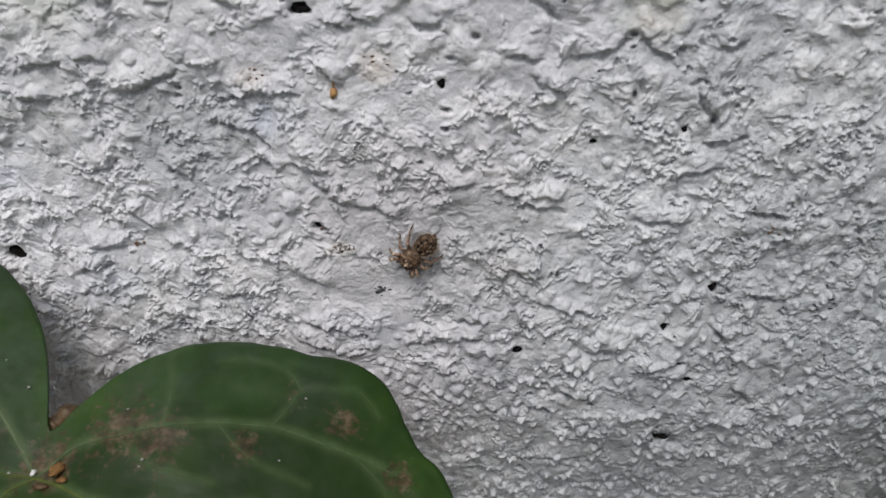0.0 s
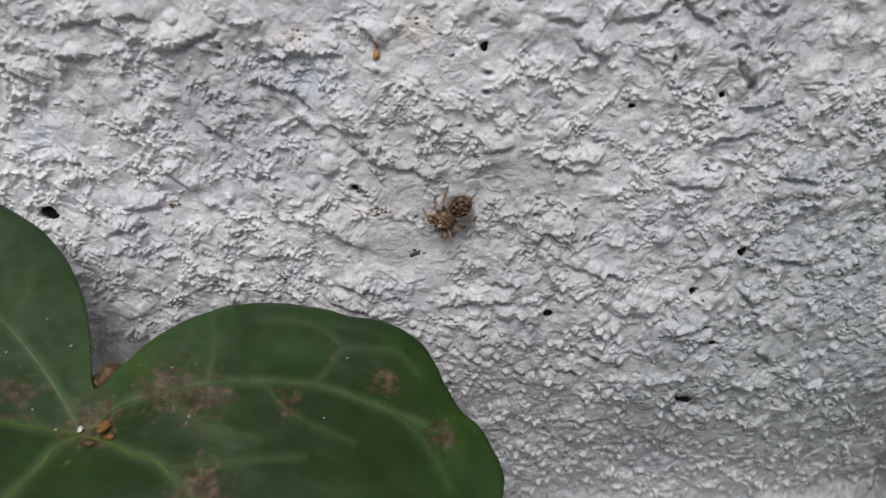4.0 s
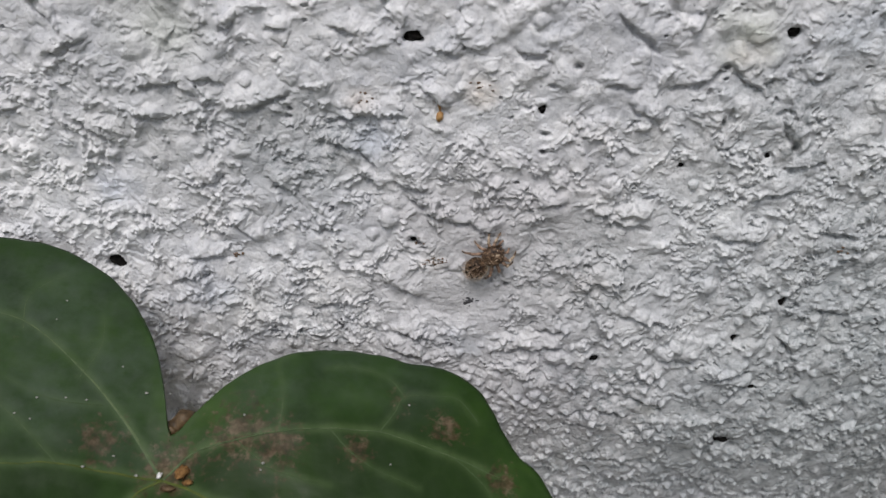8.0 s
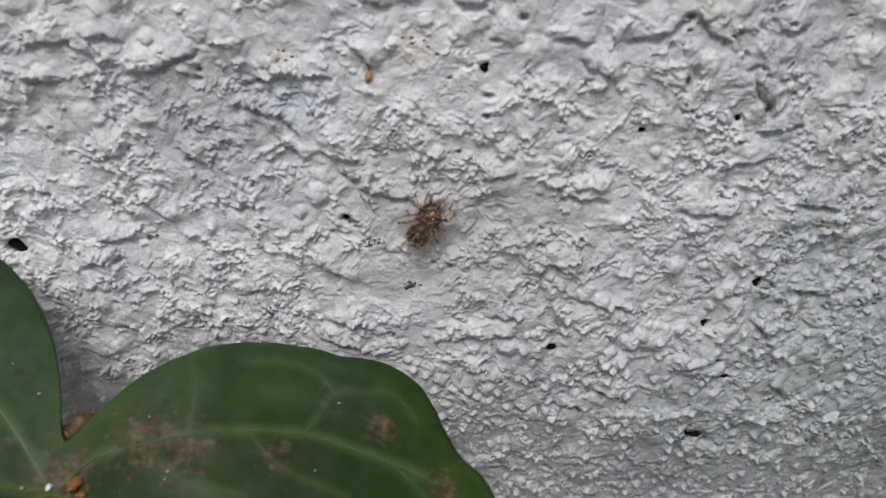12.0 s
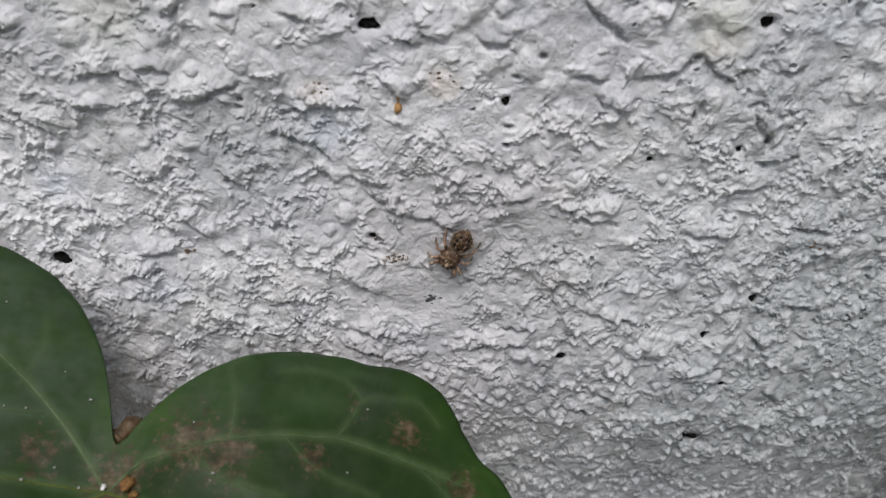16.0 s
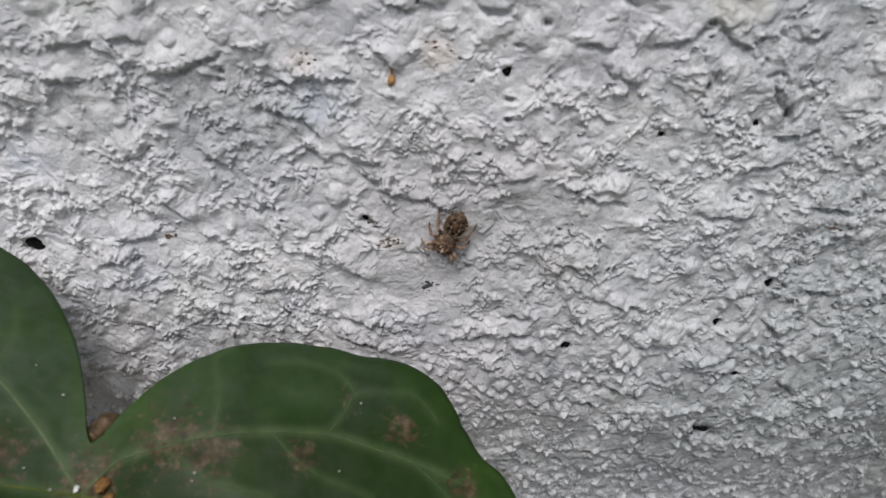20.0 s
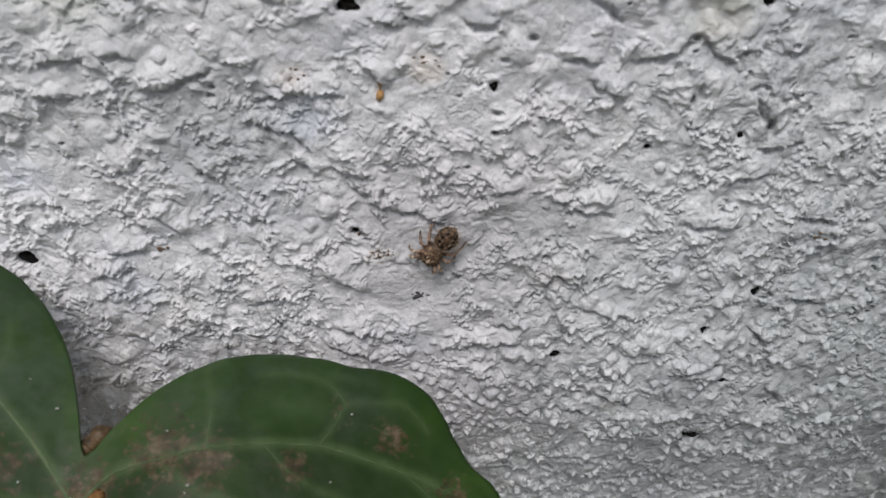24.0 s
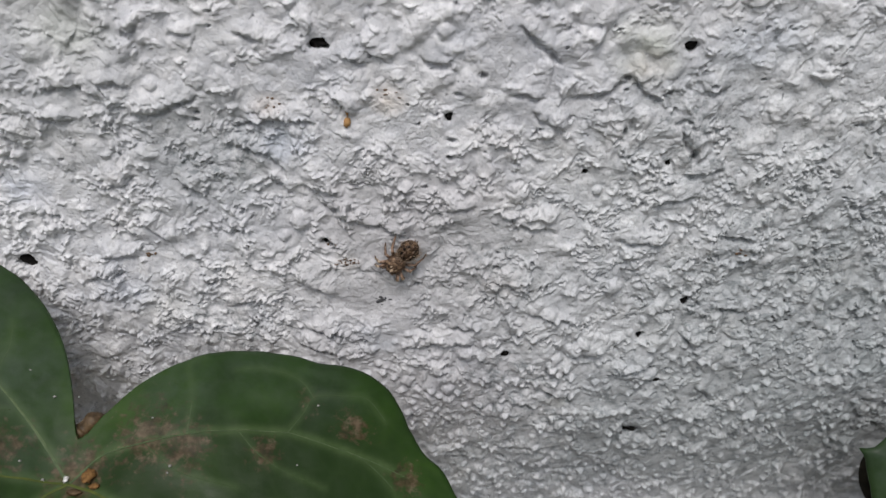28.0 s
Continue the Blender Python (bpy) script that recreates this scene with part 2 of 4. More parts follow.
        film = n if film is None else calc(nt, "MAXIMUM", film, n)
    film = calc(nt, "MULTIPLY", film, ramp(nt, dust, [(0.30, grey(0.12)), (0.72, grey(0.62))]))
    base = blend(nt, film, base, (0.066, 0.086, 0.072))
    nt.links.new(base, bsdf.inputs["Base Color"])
    nt.links.new(ramp(nt, dust, [(0.3, grey(0.33)), (0.7, grey(0.5))]), bsdf.inputs["Roughness"])
    bumped(nt, bsdf, calc(nt, "ADD", calc(nt, "MULTIPLY", fine, 0.35), calc(nt, "MULTIPLY", noise_node(nt, co, 4.5, 2, 0.5, lift=31.0), 1.6)), 0.14, 0.7)
    return mat


def mottled(name, low, high, size_mm, rough=0.7, spec=0.3, bump_mm=0.05, mid=None):
    mat, nt, bsdf, co = material(name, rough, spec)
    n = noise_node(nt, co, size_mm, 4, 0.65)
    stops = [(0.36, low), (0.64, high)] if mid is None else [(0.34, low), (0.5, mid), (0.66, high)]
    nt.links.new(ramp(nt, n, stops), bsdf.inputs["Base Color"])
    bumped(nt, bsdf, n, bump_mm, 0.8)
    return mat


PAINT = paint_material()
LEAF = leaf_material()
FINE_VEIN = mottled("fine_ivy_vein", (0.026, 0.048, 0.014), (0.048, 0.075, 0.028), 1.4, 0.5)
VEIN = mottled("ivy_vein", (0.038, 0.064, 0.025), (0.082, 0.115, 0.050), 1.1, 0.5)
YELLOW_VEIN = mottled("yellowing_ivy_vein", (0.042, 0.060, 0.009), (0.080, 0.100, 0.020), 2.0, 0.5)
STALK = mottled("reddish_brown_stalk", (0.030, 0.018, 0.007), (0.115, 0.074, 0.036), 0.9, 0.55)
SHADE_BROWN = mottled("brown_shade_blade", (0.007, 0.0065, 0.004), (0.020, 0.017, 0.010), 1.6, 0.7, 0.15)
AMBER = mottled("amber_bud_scale", (0.085, 0.040, 0.010), (0.21, 0.11, 0.036), 0.35, 0.8)
CHALK = mottled("white_paint_crumb", (0.34, 0.33, 0.31), (0.80, 0.80, 0.78), 0.3, 0.8)
DUST = mottled("pale_dust_speck", (0.08, 0.09, 0.07), (0.36, 0.36, 0.33), 0.2, 0.8)
RUST = mottled("rusty_brown_fragment", (0.055, 0.034, 0.020), (0.22, 0.14, 0.085), 0.25, 0.8)
ORANGE = mottled("dry_orange_scale", (0.30, 0.15, 0.05), (0.46, 0.28, 0.12), 0.5, 0.6)
DARK = mottled("dark_grime", (0.02, 0.02, 0.022), (0.09, 0.09, 0.095), 0.4, 0.85)
MATT_BLACK = mottled("matt_black", (0.006, 0.006, 0.006), (0.02, 0.018, 0.016), 0.4, 0.95, 0.1)
CARAPACE = mottled("speckled_brown_carapace", (0.010, 0.006, 0.004), (0.26, 0.17, 0.105), 0.38, 0.6, 0.3, 0.06, (0.066, 0.038, 0.022))
ABDOMEN = mottled("mottled_brown_abdomen", (0.006, 0.004, 0.003), (0.16, 0.10, 0.058), 0.5, 0.65, 0.25, 0.06, (0.040, 0.022, 0.011))
LEG = mottled("banded_tan_leg", (0.044, 0.024, 0.016), (0.34, 0.225, 0.155), 0.5, 0.5, 0.35, 0.03)
PALE_LEG = mottled("pale_haired_leg", (0.10, 0.065, 0.04), (0.50, 0.40, 0.29), 0.4, 0.6, 0.3, 0.03)
EYE_BLACK = mottled("glossy_black_eye", (0.006, 0.005, 0.005), (0.012, 0.010, 0.009), 0.4, 0.12, 0.6, 0.0)
HAIR = mottled("pale_buff_hair", (0.26, 0.185, 0.12), (0.50, 0.39, 0.29), 0.3, 0.7)
SOIL = mottled("damp_soil", (0.045, 0.038, 0.028), (0.11, 0.095, 0.07), 60, 0.9, 0.2, 4.0)
MASONRY = mottled("grey_masonry", (0.28, 0.28, 0.28), (0.42, 0.42, 0.41), 30, 0.9, 0.2, 1.0)


# ---- mesh helpers ----
def part(name, bm, mat, parent=None, label="", smooth=True):
    me = bpy.data.meshes.new(name)
    if smooth:
        for f in bm.faces:
            f.smooth = True
    bm.to_mesh(me)
    bm.free()
    me.materials.append(mat)
    ob = new(name, me)
    ob.parent = parent
    if label:
        ob["label"] = label
    return ob


def tube(bm, path, radii, sides=8, flat=1.0):
    """A tapered round tube along path (metres), closed at both ends."""
    rings = []
    up = Vector((0, 0, 1))
    for i, p in enumerate(path):
        a, b = path[max(i - 1, 0)], path[min(i + 1, len(path) - 1)]
        way = (Vector(b) - Vector(a)).normalized()
        side = way.cross(up)
        side = side.normalized() if side.length > 1e-4 else Vector((1, 0, 0))
        top = side.cross(way).normalized()
        rings.append([bm.verts.new(Vector(p) + radii[i] * (math.cos(k * math.tau / sides) * side + flat * math.sin(k * math.tau / sides) * top)) for k in range(sides)])
    for r, s in zip(rings, rings[1:]):
        for k in range(sides):
            bm.faces.new((r[k], r[(k + 1) % sides], s[(k + 1) % sides], s[k]))
    bm.faces.new(rings[0][::-1])
    bm.faces.new(rings[-1])


def blob(bm, centre, size, segments=16, rough=0.0, seed=0.0, turn=None):
    """A round body of half sizes size (metres), roughened by noise."""
    got = bmesh.ops.create_uvsphere(bm, u_segments=segments, v_segments=max(6, segments // 2 + 2), radius=1.0)
    for v in got["verts"]:
        k = 1 + rough * noise.noise(v.co * 1.9 + Vector((seed, seed * 2.3, -seed)))
        co = Vector([c * s * k for c, s in zip(v.co, size)])
        v.co = Vector(centre) + (turn @ co if turn else co)
    return got["verts"]


# ---- wall ----
TABLES = {}


def table(seed):
    """A square of random numbers, always the same for a seed."""
    if seed not in TABLES:
        TABLES[seed] = np.random.RandomState(seed).rand(512, 512).astype(np.float32)
    return TABLES[seed]


def swell(x, z, seed):
    """Smooth gradient noise, about -1 to 1, with a grid of 1."""
    fx, fz = np.floor(x), np.floor(z)
    ix, iz, dx, dz = fx.astype(np.int32) & 511, fz.astype(np.int32) & 511, x - fx, z - fz
    jx, jz = (ix + 1) & 511, (iz + 1) & 511
    ux, uz = dx * dx * dx * (dx * (dx * 6 - 15) + 10), dz * dz * dz * (dz * (dz * 6 - 15) + 10)
    turn = table(seed) * np.float32(math.tau)
    c, s = np.cos(turn), np.sin(turn)
    p, q = c[ix, iz] * dx + s[ix, iz] * dz, c[jx, iz] * (dx - 1) + s[jx, iz] * dz
    low = p + (q - p) * ux
    p, q = c[ix, jz] * dx + s[ix, jz] * (dz - 1), c[jx, jz] * (dx - 1) + s[jx, jz] * (dz - 1)
    high = p + (q - p) * ux
    return 1.5 * (low + (high - low) * uz)


def cells(x, z, seed):
    """The way to the nearest of one scattered point a grid cell, how far it is, the gap to the next nearest, and that point's own random number."""
    fx, fz = np.floor(x), np.floor(z)
    ix, iz = fx.astype(np.int32), fz.astype(np.int32)
    a, b, c = table(seed), table(seed + 1), table(seed + 2)
    best, second, own = np.full(x.shape, 9.0, x.dtype), np.full(x.shape, 9.0, x.dtype), np.zeros(x.shape, x.dtype)
    wx, wz = np.zeros_like(own), np.zeros_like(own)
    for i in (-1, 0, 1):
        for j in (-1, 0, 1):
            kx, kz = (ix + i) & 511, (iz + j) & 511
            px, pz = x - (fx + i + a[kx, kz]), z - (fz + j + b[kx, kz])
            d = px * px + pz * pz
            hit = d < best
            second = np.where(hit, best, np.minimum(second, d))
            best = np.where(hit, d, best)
            own = np.where(hit, c[kx, kz], own)
            wx, wz = np.where(hit, px, wx), np.where(hit, pz, wz)
    best = np.sqrt(best)
    return wx, wz, best, np.sqrt(second) - best, own


def ease(x, a, b):
    t = np.clip((x - a) / (b - a), 0, 1)
    return t * t * (3 - 2 * t)


# pores and holes: x, z, half width, half height, depth in millimetres
PITS = [(-36.9, -3.0, 1.2, 0.9, 5.5), (0.4, 25.4, 1.0, 0.6, 4.0), (14.6, 17.6, 0.4, 0.55, 1.9), (15.0, 14.8, 0.5, 0.25, 1.2), (14.9, 12.8, 0.3, 0.22, 1.2),
        (18.2, 22.5, 0.34, 0.28, 1.2), (15.6, 20.3, 0.4, 0.2, 0.8), (-13.8, 16.3, 0.42, 0.3, 1.0), (0.15, 1.1, 0.46, 0.42, 1.8), (0.7, 0.6, 0.42, 0.3, 1.2), (1.2, 0.1, 0.4, 0.18, 0.8), (30.6, 11.3, 0.38, 0.32, 1.8), (40.1, 12.6, 0.30, 0.36, 1.6), (35.2, 17.2, 0.2, 0.6, 0.6),
        (23.15, -15.5, 0.6, 0.62, 2.4), (45.6, -6.7, 0.45, 0.7, 1.8), (9.5, -4.3, 0.3, 0.25, 1.2), (42.6, -17.5, 0.85, 0.28, 1.6), (-16.0, 7.6, 0.35, 0.25, 0.8)]
DARK_PITS = [(40.4, 26.3, 0.75, 0.6, 2.2), (40.5, -12.0, 0.45, 0.55, 1.8), (43.9, -20.0, 1.0, 0.32, 1.6), (32.5, -24.1, 0.45, 0.3, 1.0), (34.0, 22.6, 0.5, 0.35, 1.3), (34.6, 16.4, 0.24, 0.5, 1.2), (43.0, 13.6, 0.3, 0.6, 1.2), (-13.6, 17.2, 0.4, 0.3, 1.2),
             (42.2, -30.3, 1.1, 0.8, 2.0), (41.0, -29.4, 0.6, 0.4, 1.2), (43.6, -31.2, 0.5, 0.6, 1.2), (26.5, -21.6, 0.4, 0.35, 1.2)]
# a curled crack: x, z
CURL = [(40.4, 17.4), (41.0, 17.9), (41.8, 17.7), (42.1, 17.0), (41.6, 16.2), (41.9, 15.6)]
# hard round lumps under the paint: x, z, radius, height
KNOBS = [(-34.6, 11.4, 0.9, 0.9), (22.9, 8.5, 1.3, 1.0), (26.8, 5.8, 1.25, 1.0), (36.0, -4.5, 1.2, 1.1), (32.4, 9.0, 0.55, 0.6), (25.0, 5.7, 0.9, 0.7), (9.9, 8.7, 0.8, 0.6), (-2.7, 3.9, 1.3, 0.9), (-4.8, 1.8, 0.8, 0.6), (11.7, 6.0, 0.5, 0.5),
         (30.1, 27.2, 0.9, 0.8), (14.0, 27.3, 1.0, 0.6), (17.0, 9.5, 1.2, 0.8), (-24.4, 17.1, 0.7, 0.6), (-29.1, 16.6, 1.1, 0.6), (10.0, 4.8, 0.6, 0.4), (11.4, -3.4, 0.9, 0.6), (9.3, 7.3, 0.6, 0.5), (21.4, -13.4, 0.8, 0.6), (18.3, -15.3, 1.2, 0.8),
         (10.2, -20.2, 0.9, 0.7), (15.8, -21.8, 1.0, 0.8), (32.0, -14.5, 1.2, 0.8), (-18.2, 20.5, 0.8, 0.6)]
LOW_KNOBS = [(28.4, -8.7, 1.2, 0.8), (40.6, -18.3, 1.5, 0.8), (43.0, -18.8, 1.1, 0.7), (17.6, -15.4, 1.2, 0.7), (33.0, -13.5, 1.0, 0.6), (30.0, -16.0, 0.9, 0.6)]
# lips of paint with a dark edge below: x and z at both ends
UPPER_LIPS = [(-8.2, 16.3, -0.5, 16.8), (-9.3, 13.1, -5.8, 12.5), (-5.8, 12.5, -4.0, 10.0), (-30.0, 19.5, -26.0, 20.1), (-26.1, 20.0, -23.9, 18.6), (-20.5, 16.9, -18.2, 17.0), (-18.2, 17.0, -13.5, 19.0), (-24.0, 20.6, -20.8, 20.1), (-15.2, 26.1, -13.4, 26.1),
              (-40.0, 22.7, -35.5, 24.8), (-48.2, 16.1, -44.4, 16.9), (-31.2, 16.2, -27.9, 15.9), (-37.5, 14.8, -34.3, 13.0), (-8.3, 26.3, -5.7, 25.7), (2.6, 24.2, 5.5, 23.5), (11.7, 24.0, 14.4, 23.4), (1.3, 20.1, 3.7, 17.8), (-20.2, 25.7, -18.4, 27.6)]
RIGHT_LIPS = [(28.3, 20.3, 31.5, 21.0), (31.5, 21.0, 34.5, 22.8), (34.5, 22.6, 37.8, 20.0), (24.2, 18.3, 27.7, 16.6), (21.7, 20.6, 24.8, 20.3), (22.2, 27.8, 26.5, 24.5), (47.8, 3.1, 52.8, 2.1), (35.8, 2.1, 41.8, 1.9), (25.8, -8.6, 32.2, -10.1), (21.3, -3.7, 25.5, -5.1),
              (23.9, 3.9, 27.9, 3.5), (42.5, 10.9, 46.7, 11.7), (39.5, 7.1, 44.3, 8.3), (43.0, 21.2, 45.2, 21.6), (40.7, 17.4, 42.7, 14.2)]
MIDDLE_LIPS = [(-1.9, 8.3, 1.5, 7.6), (-0.3, 6.6, 3.1, 4.2), (3.1, 4.2, 7.6, 3.1), (7.6, 3.1, 9.5, 2.0), (-27.0, 7.6, -23.4, 8.0), (-23.4, 8.0, -21.9, 9.3), (-21.9, 3.2, -18.9, 0.3), (-33.0, 4.0, -31.3, 3.4), (-27.3, -2.1, -23.2, -1.9), (-29.9, -5.4, -25.2, -4.2),
               (-2.9, -4.9, 0.7, -6.8), (-16.6, 8.8, -14.7, 7.5), (-11.7, 2.4, -8.9, 2.4), (-5.9, 9.9, -4.1, 7.8), (15.3, 6.1, 17.8, 6.6), (-12.4, -8.6, -8.7, -7.6)]
LOWER_LIPS = [(10.7, -14.6, 18.7, -13.6), (-3.1, -14.7, 0.2, -15.7), (32.0, -15.3, 35.8, -15.6), (37.5, -18.6, 42.8, -17.3), (28.6, -21.9, 33.0, -23.4), (23.7, -23.9, 28.4, -25.2), (46.0, -11.8, 48.2, -14.0), (49.9, -21.0, 52.3, -23.9), (-2.3, -12.2, 2.0, -12.8),
              (20.2, -26.9, 24.7, -27.1), (48.3, -27.7, 53.4, -27.9), (26.8, -34.2, 32.2, -34.4), (50.0, -7.7, 54.2, -8.7), (15.6, -11.2, 19.1, -11.2)]
# calmer, thickly painted places: x, z, half width, half height
CALM = [(5.0, -7.0, 6.5, 4.0), (30.5, 9.5, 3.0, 2.6), (-20.2, 1.4, 1.8, 1.3), (5.5, 0.5, 4.0, 2.6), (10.5, 15.5, 4.5, 2.5), (-17.3, 20.2, 3.0, 1.6), (22.5, 19, 4.5, 2.5), (28, 3.0, 3, 1.6), (18.5, 4.5, 2.5, 2.0), (30, -7.5, 5, 1.8), (-31, 7.5, 3, 2), (22, 26, 5, 1.6), (52, -21, 3.5, 2.2), (26, -15, 2.5, 2), (-10, 26, 3, 1.5), (-25, 0.2, 2.4, 1.5)]


def tilt_of(x, z):
    """How far the wall itself falls back, in millimetres: it bends away to the right and at its foot."""
    foot, side = np.clip(-z - 14, 0, 60), np.clip(x - 20, 0, 70)
    near = np.minimum(foot, 18)
    return -0.1 + 0.0335 * x - 0.030 * z + 0.00146 * side * side + 0.0073 * near * (2 * foot - near)


def relief(x, z, worn=False):
    """How far the paint stands out from the wall's plane, in millimetres, at x and z in millimetres; with worn, also
    the coat's tone: wear, paler humps and painted crack shade.
    """
    x, z = x.astype(np.float32), z.astype(np.float32)
    a, b = swell(x / 4.0, z / 4.0, 3), swell(x / 4.0, z / 4.0, 4)
    zq = z + 0.22 * np.log1p(np.exp((0.28 * x - z - 12) / 2))  # drawn out downwards a little on the leaning foot
    bx, bz = x + 0.9 * a, zq + 0.8 * b
    a, b = swell(x / 0.9, z / 0.9, 5), swell(x / 0.9, z / 0.9, 6)
    fx, fz = swell(x / 0.33, z / 0.33, 7), swell(x / 0.33, z / 0.33, 9)
    wx, wz = bx + 0.24 * a + 0.05 * fx, bz + 0.22 * b + 0.05 * fz
    # strokes of the brush fall to the right, less so low down
    low = ease(0.28 * x - z + 2.5 * swell(x / 7.0, z / 7.0, 14), 8.0, 20.0)
    high = ease(z + 0.1 * x + 2.0 * swell(x / 8.0, z / 8.0, 15), 14.0, 24.0)
    lean = 0.32 - 0.24 * low
    bu, bv, wu, wv = bx - lean * bz, bz + lean * bx, wx - lean * wz, wz + lean * wx
    calm = np.zeros_like(x)
    for cx, cz, rx, rz in CALM:
        calm = np.maximum(calm, np.exp(-(((bx + 0.3 * a - cx) / rx) ** 2 + ((z + 1.0 * b - cz) / rz) ** 2) ** 2))
    # broad swell of the plaster
    h = 0.45 * swell(x / 15.0, z / 13.0, 10) + 0.34 * swell(bu / 5.6, bv / 5.2, 11) + 0.15 * swell(bx / 2.5, bz / 2.5, 41) + 0.06 * swell(wx / 1.2, wz / 1.2, 42)
    # crumbly crust in patches, smooth thick paint between
    crust = ease(0.8 * swell(bx / 5.0, bz / 4.6, 8) + 0.75 * swell(wx / 1.7, wz / 1.6, 2) - 0.25 * high + 0.08, -0.05, 0.36) * (1 - 0.85 * calm) * (1 - 0.3 * low)
    coat = 0.36 + 0.10 * swell(bx / 1.7, bz / 1.5, 40) + 0.06 * a
    # grains of sand under the paint: round humps of many sizes, crowded in the crust
    for size, tall, keep, much, seed in ((3.2, 0.40 + 0.15 * high, 0.66, 1.0, 12), (2.1, 0.34 + 0.08 * low + 0.14 * high, 0.56, 0.6 + 0.4 * crust, 20), (1.25, 0.34 + 0.14 * low, 0.54, 0.30 + 0.70 * crust, 24),
                                         (0.78, 0.34, 0.42, (0.08 + 0.92 * crust) * (1 - 0.35 * low), 28), (0.48, 0.24, 0.36, (0.06 + 0.94 * crust) * (1 - 0.3 * low), 32)):
        k = min(1.0, size / 1.6) * (1 - 0.55 * low)
        _, _, d, _, own = cells((bx + 0.26 * k * a + 0.03 * fx) / size, (bz + 0.26 * k * b + 0.03 * fz) / (size * 1.08), seed)
        wide = 0.40 + 0.25 * own
        hump = (own > keep) * ease(d, wide, 0.14 if size > 1.5 else 0.22)
        h = h + tall * (0.3 + 0.7 * own) * much * (1 - 0.6 * calm) * (1 - (0.45 if size < 1 else 0.0) * high) * hump
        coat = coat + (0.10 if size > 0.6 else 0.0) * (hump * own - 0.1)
    h = h + (0.085 * fx + 0.05 * fz) * (0.12 + 0.88 * crust) * (1 - 0.5 * high)
    # separate round nodules low down
    _, _, d, _, own = cells((x + 0.18 * a + 0.06 * fx) / 1.9, (z + 0.18 * b) / 1.85, 44)
    nodule = (own > 0.38) * ease(d, 0.25 + 0.14 * own, 0.05)
    h = h + 0.78 * (0.15 + 0.85 * low) * (0.35 + 0.65 * own) * nodule * (1 - 0.7 * calm) * (0.3 + 0.7 * ease(swell(x / 6.0, z / 5.0, 45), -0.3, 0.1))
    # coats that broke off in steps
    level = 1.2 * swell(bu / 4.6, bv / 4.0, 34) + 0.9 * swell(wx / 1.9, wz / 1.8, 35) + 0.16 * a + 0.10 * fx
    step = np.floor(level) + ease(level - np.floor(level), 0.36, 0.60)
    flaky = ease(swell(x / 6.0, z / 5.5, 36) + 0.5 * swell(bx / 2.2, bz / 2.0, 37), 0.05, 0.35) * (1 - 0.9 * calm) * (1 - 0.5 * high) * (1 - 0.6 * low)
    h = h + 0.26 * flaky * (step - level)
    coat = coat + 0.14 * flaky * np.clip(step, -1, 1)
    # short cracks
    line = np.abs(swell(wu / 2.4, wv / 1.5, 50) + 0.10 * b + 0.06 * fx)
    crack = ease(line, 0.085, 0.0) * ease(swell(x / 2.4, z / 2.0, 52), 0.30, 0.50) * (1 - 0.85 * high) * (1 - 0.7 * low) * (0.2 + 0.8 * crust)
    h = h - 0.45 * crack
    # the cracks' shade goes into the tone as well
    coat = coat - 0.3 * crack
    # crumbled hollows, where the crust has come away
    rough = (0.15 + 0.85 * crust) * ease(0.6 * swell(x / 4.0, z / 3.6, 16) + 0.008 * (x - 4.0) - 0.008 * z, -0.25, 0.30) * (1 - 0.8 * calm)
    for size, deep, keep, seed in ((1.5, 0.80, 0.74, 100), (0.9, 0.60, 0.66, 103)):
        _, _, d, _, own = cells((bx + 0.5 * a) / (size * 1.25), (bz + 0.4 * b) / size, seed)
        h = h - rough * deep * (own > keep) * ease(d + 0.14 * fx + 0.08 * fz, 0.34, 0.12)
    # pinholes
    _, _, d, _, own = cells((x + 0.3 * a) / 3.4, (z + 0.2 * b) / 3.0, 70)
    h = h - 0.9 * (own > 0.90) * ease(d + 0.03 * fx, 0.10, 0.02)
    jx, jz = x + 0.34 * a + 0.12 * fx, z + 0.34 * b + 0.12 * fz
    for cx, cz, r, tall in KNOBS + LOW_KNOBS:
        ring = np.exp(-((np.hypot(x - cx, z - cz) - r * 1.15) / 0.35) ** 2) * (np.hypot(x - cx, z - cz) < r + 1.5)
        h -= 0.15 * ring
        near = np.hypot(jx - cx, (jz - cz) * 1.05) < r
        d = np.hypot(jx[near] - cx, (jz[near] - cz) * 1.05) / r
        h[near] += tall * 0.8 * (1 - d * d) ** 0.7 - (h[near] - 0.1) * 0.35 * ease(d, 1.0, 0.6)
    for x0, z0, x1, z1 in UPPER_LIPS + RIGHT_LIPS + MIDDLE_LIPS + LOWER_LIPS:
        ex, ez = x1 - x0, z1 - z0
        size = math.hypot(ex, ez)
        near = (x > x0 - 2) & (x < x1 + 2) & (z > min(z0, z1) - 3.5) & (z < max(z0, z1) + 4.5)
        ux, uz = x[near], z[near]
        along = ((ux - x0) * ex + (uz - z0) * ez) / size
        across = ((uz - z0) * ex - (ux - x0) * ez) / size + 0.28 * a[near] + 0.10 * fx[near] + 0.12 * np.sin(along * 2.1 + x0)
        ends = ease(along, -0.8, 0.8) * ease(along, size + 0.8, size - 0.8)
        h[near] += ends * (0.60 * (ease(across, -0.18, 0.14) - ease(across, 0.1, 3.4)) - 0.62 * np.exp(-((across + 0.14) / 0.32) ** 2))
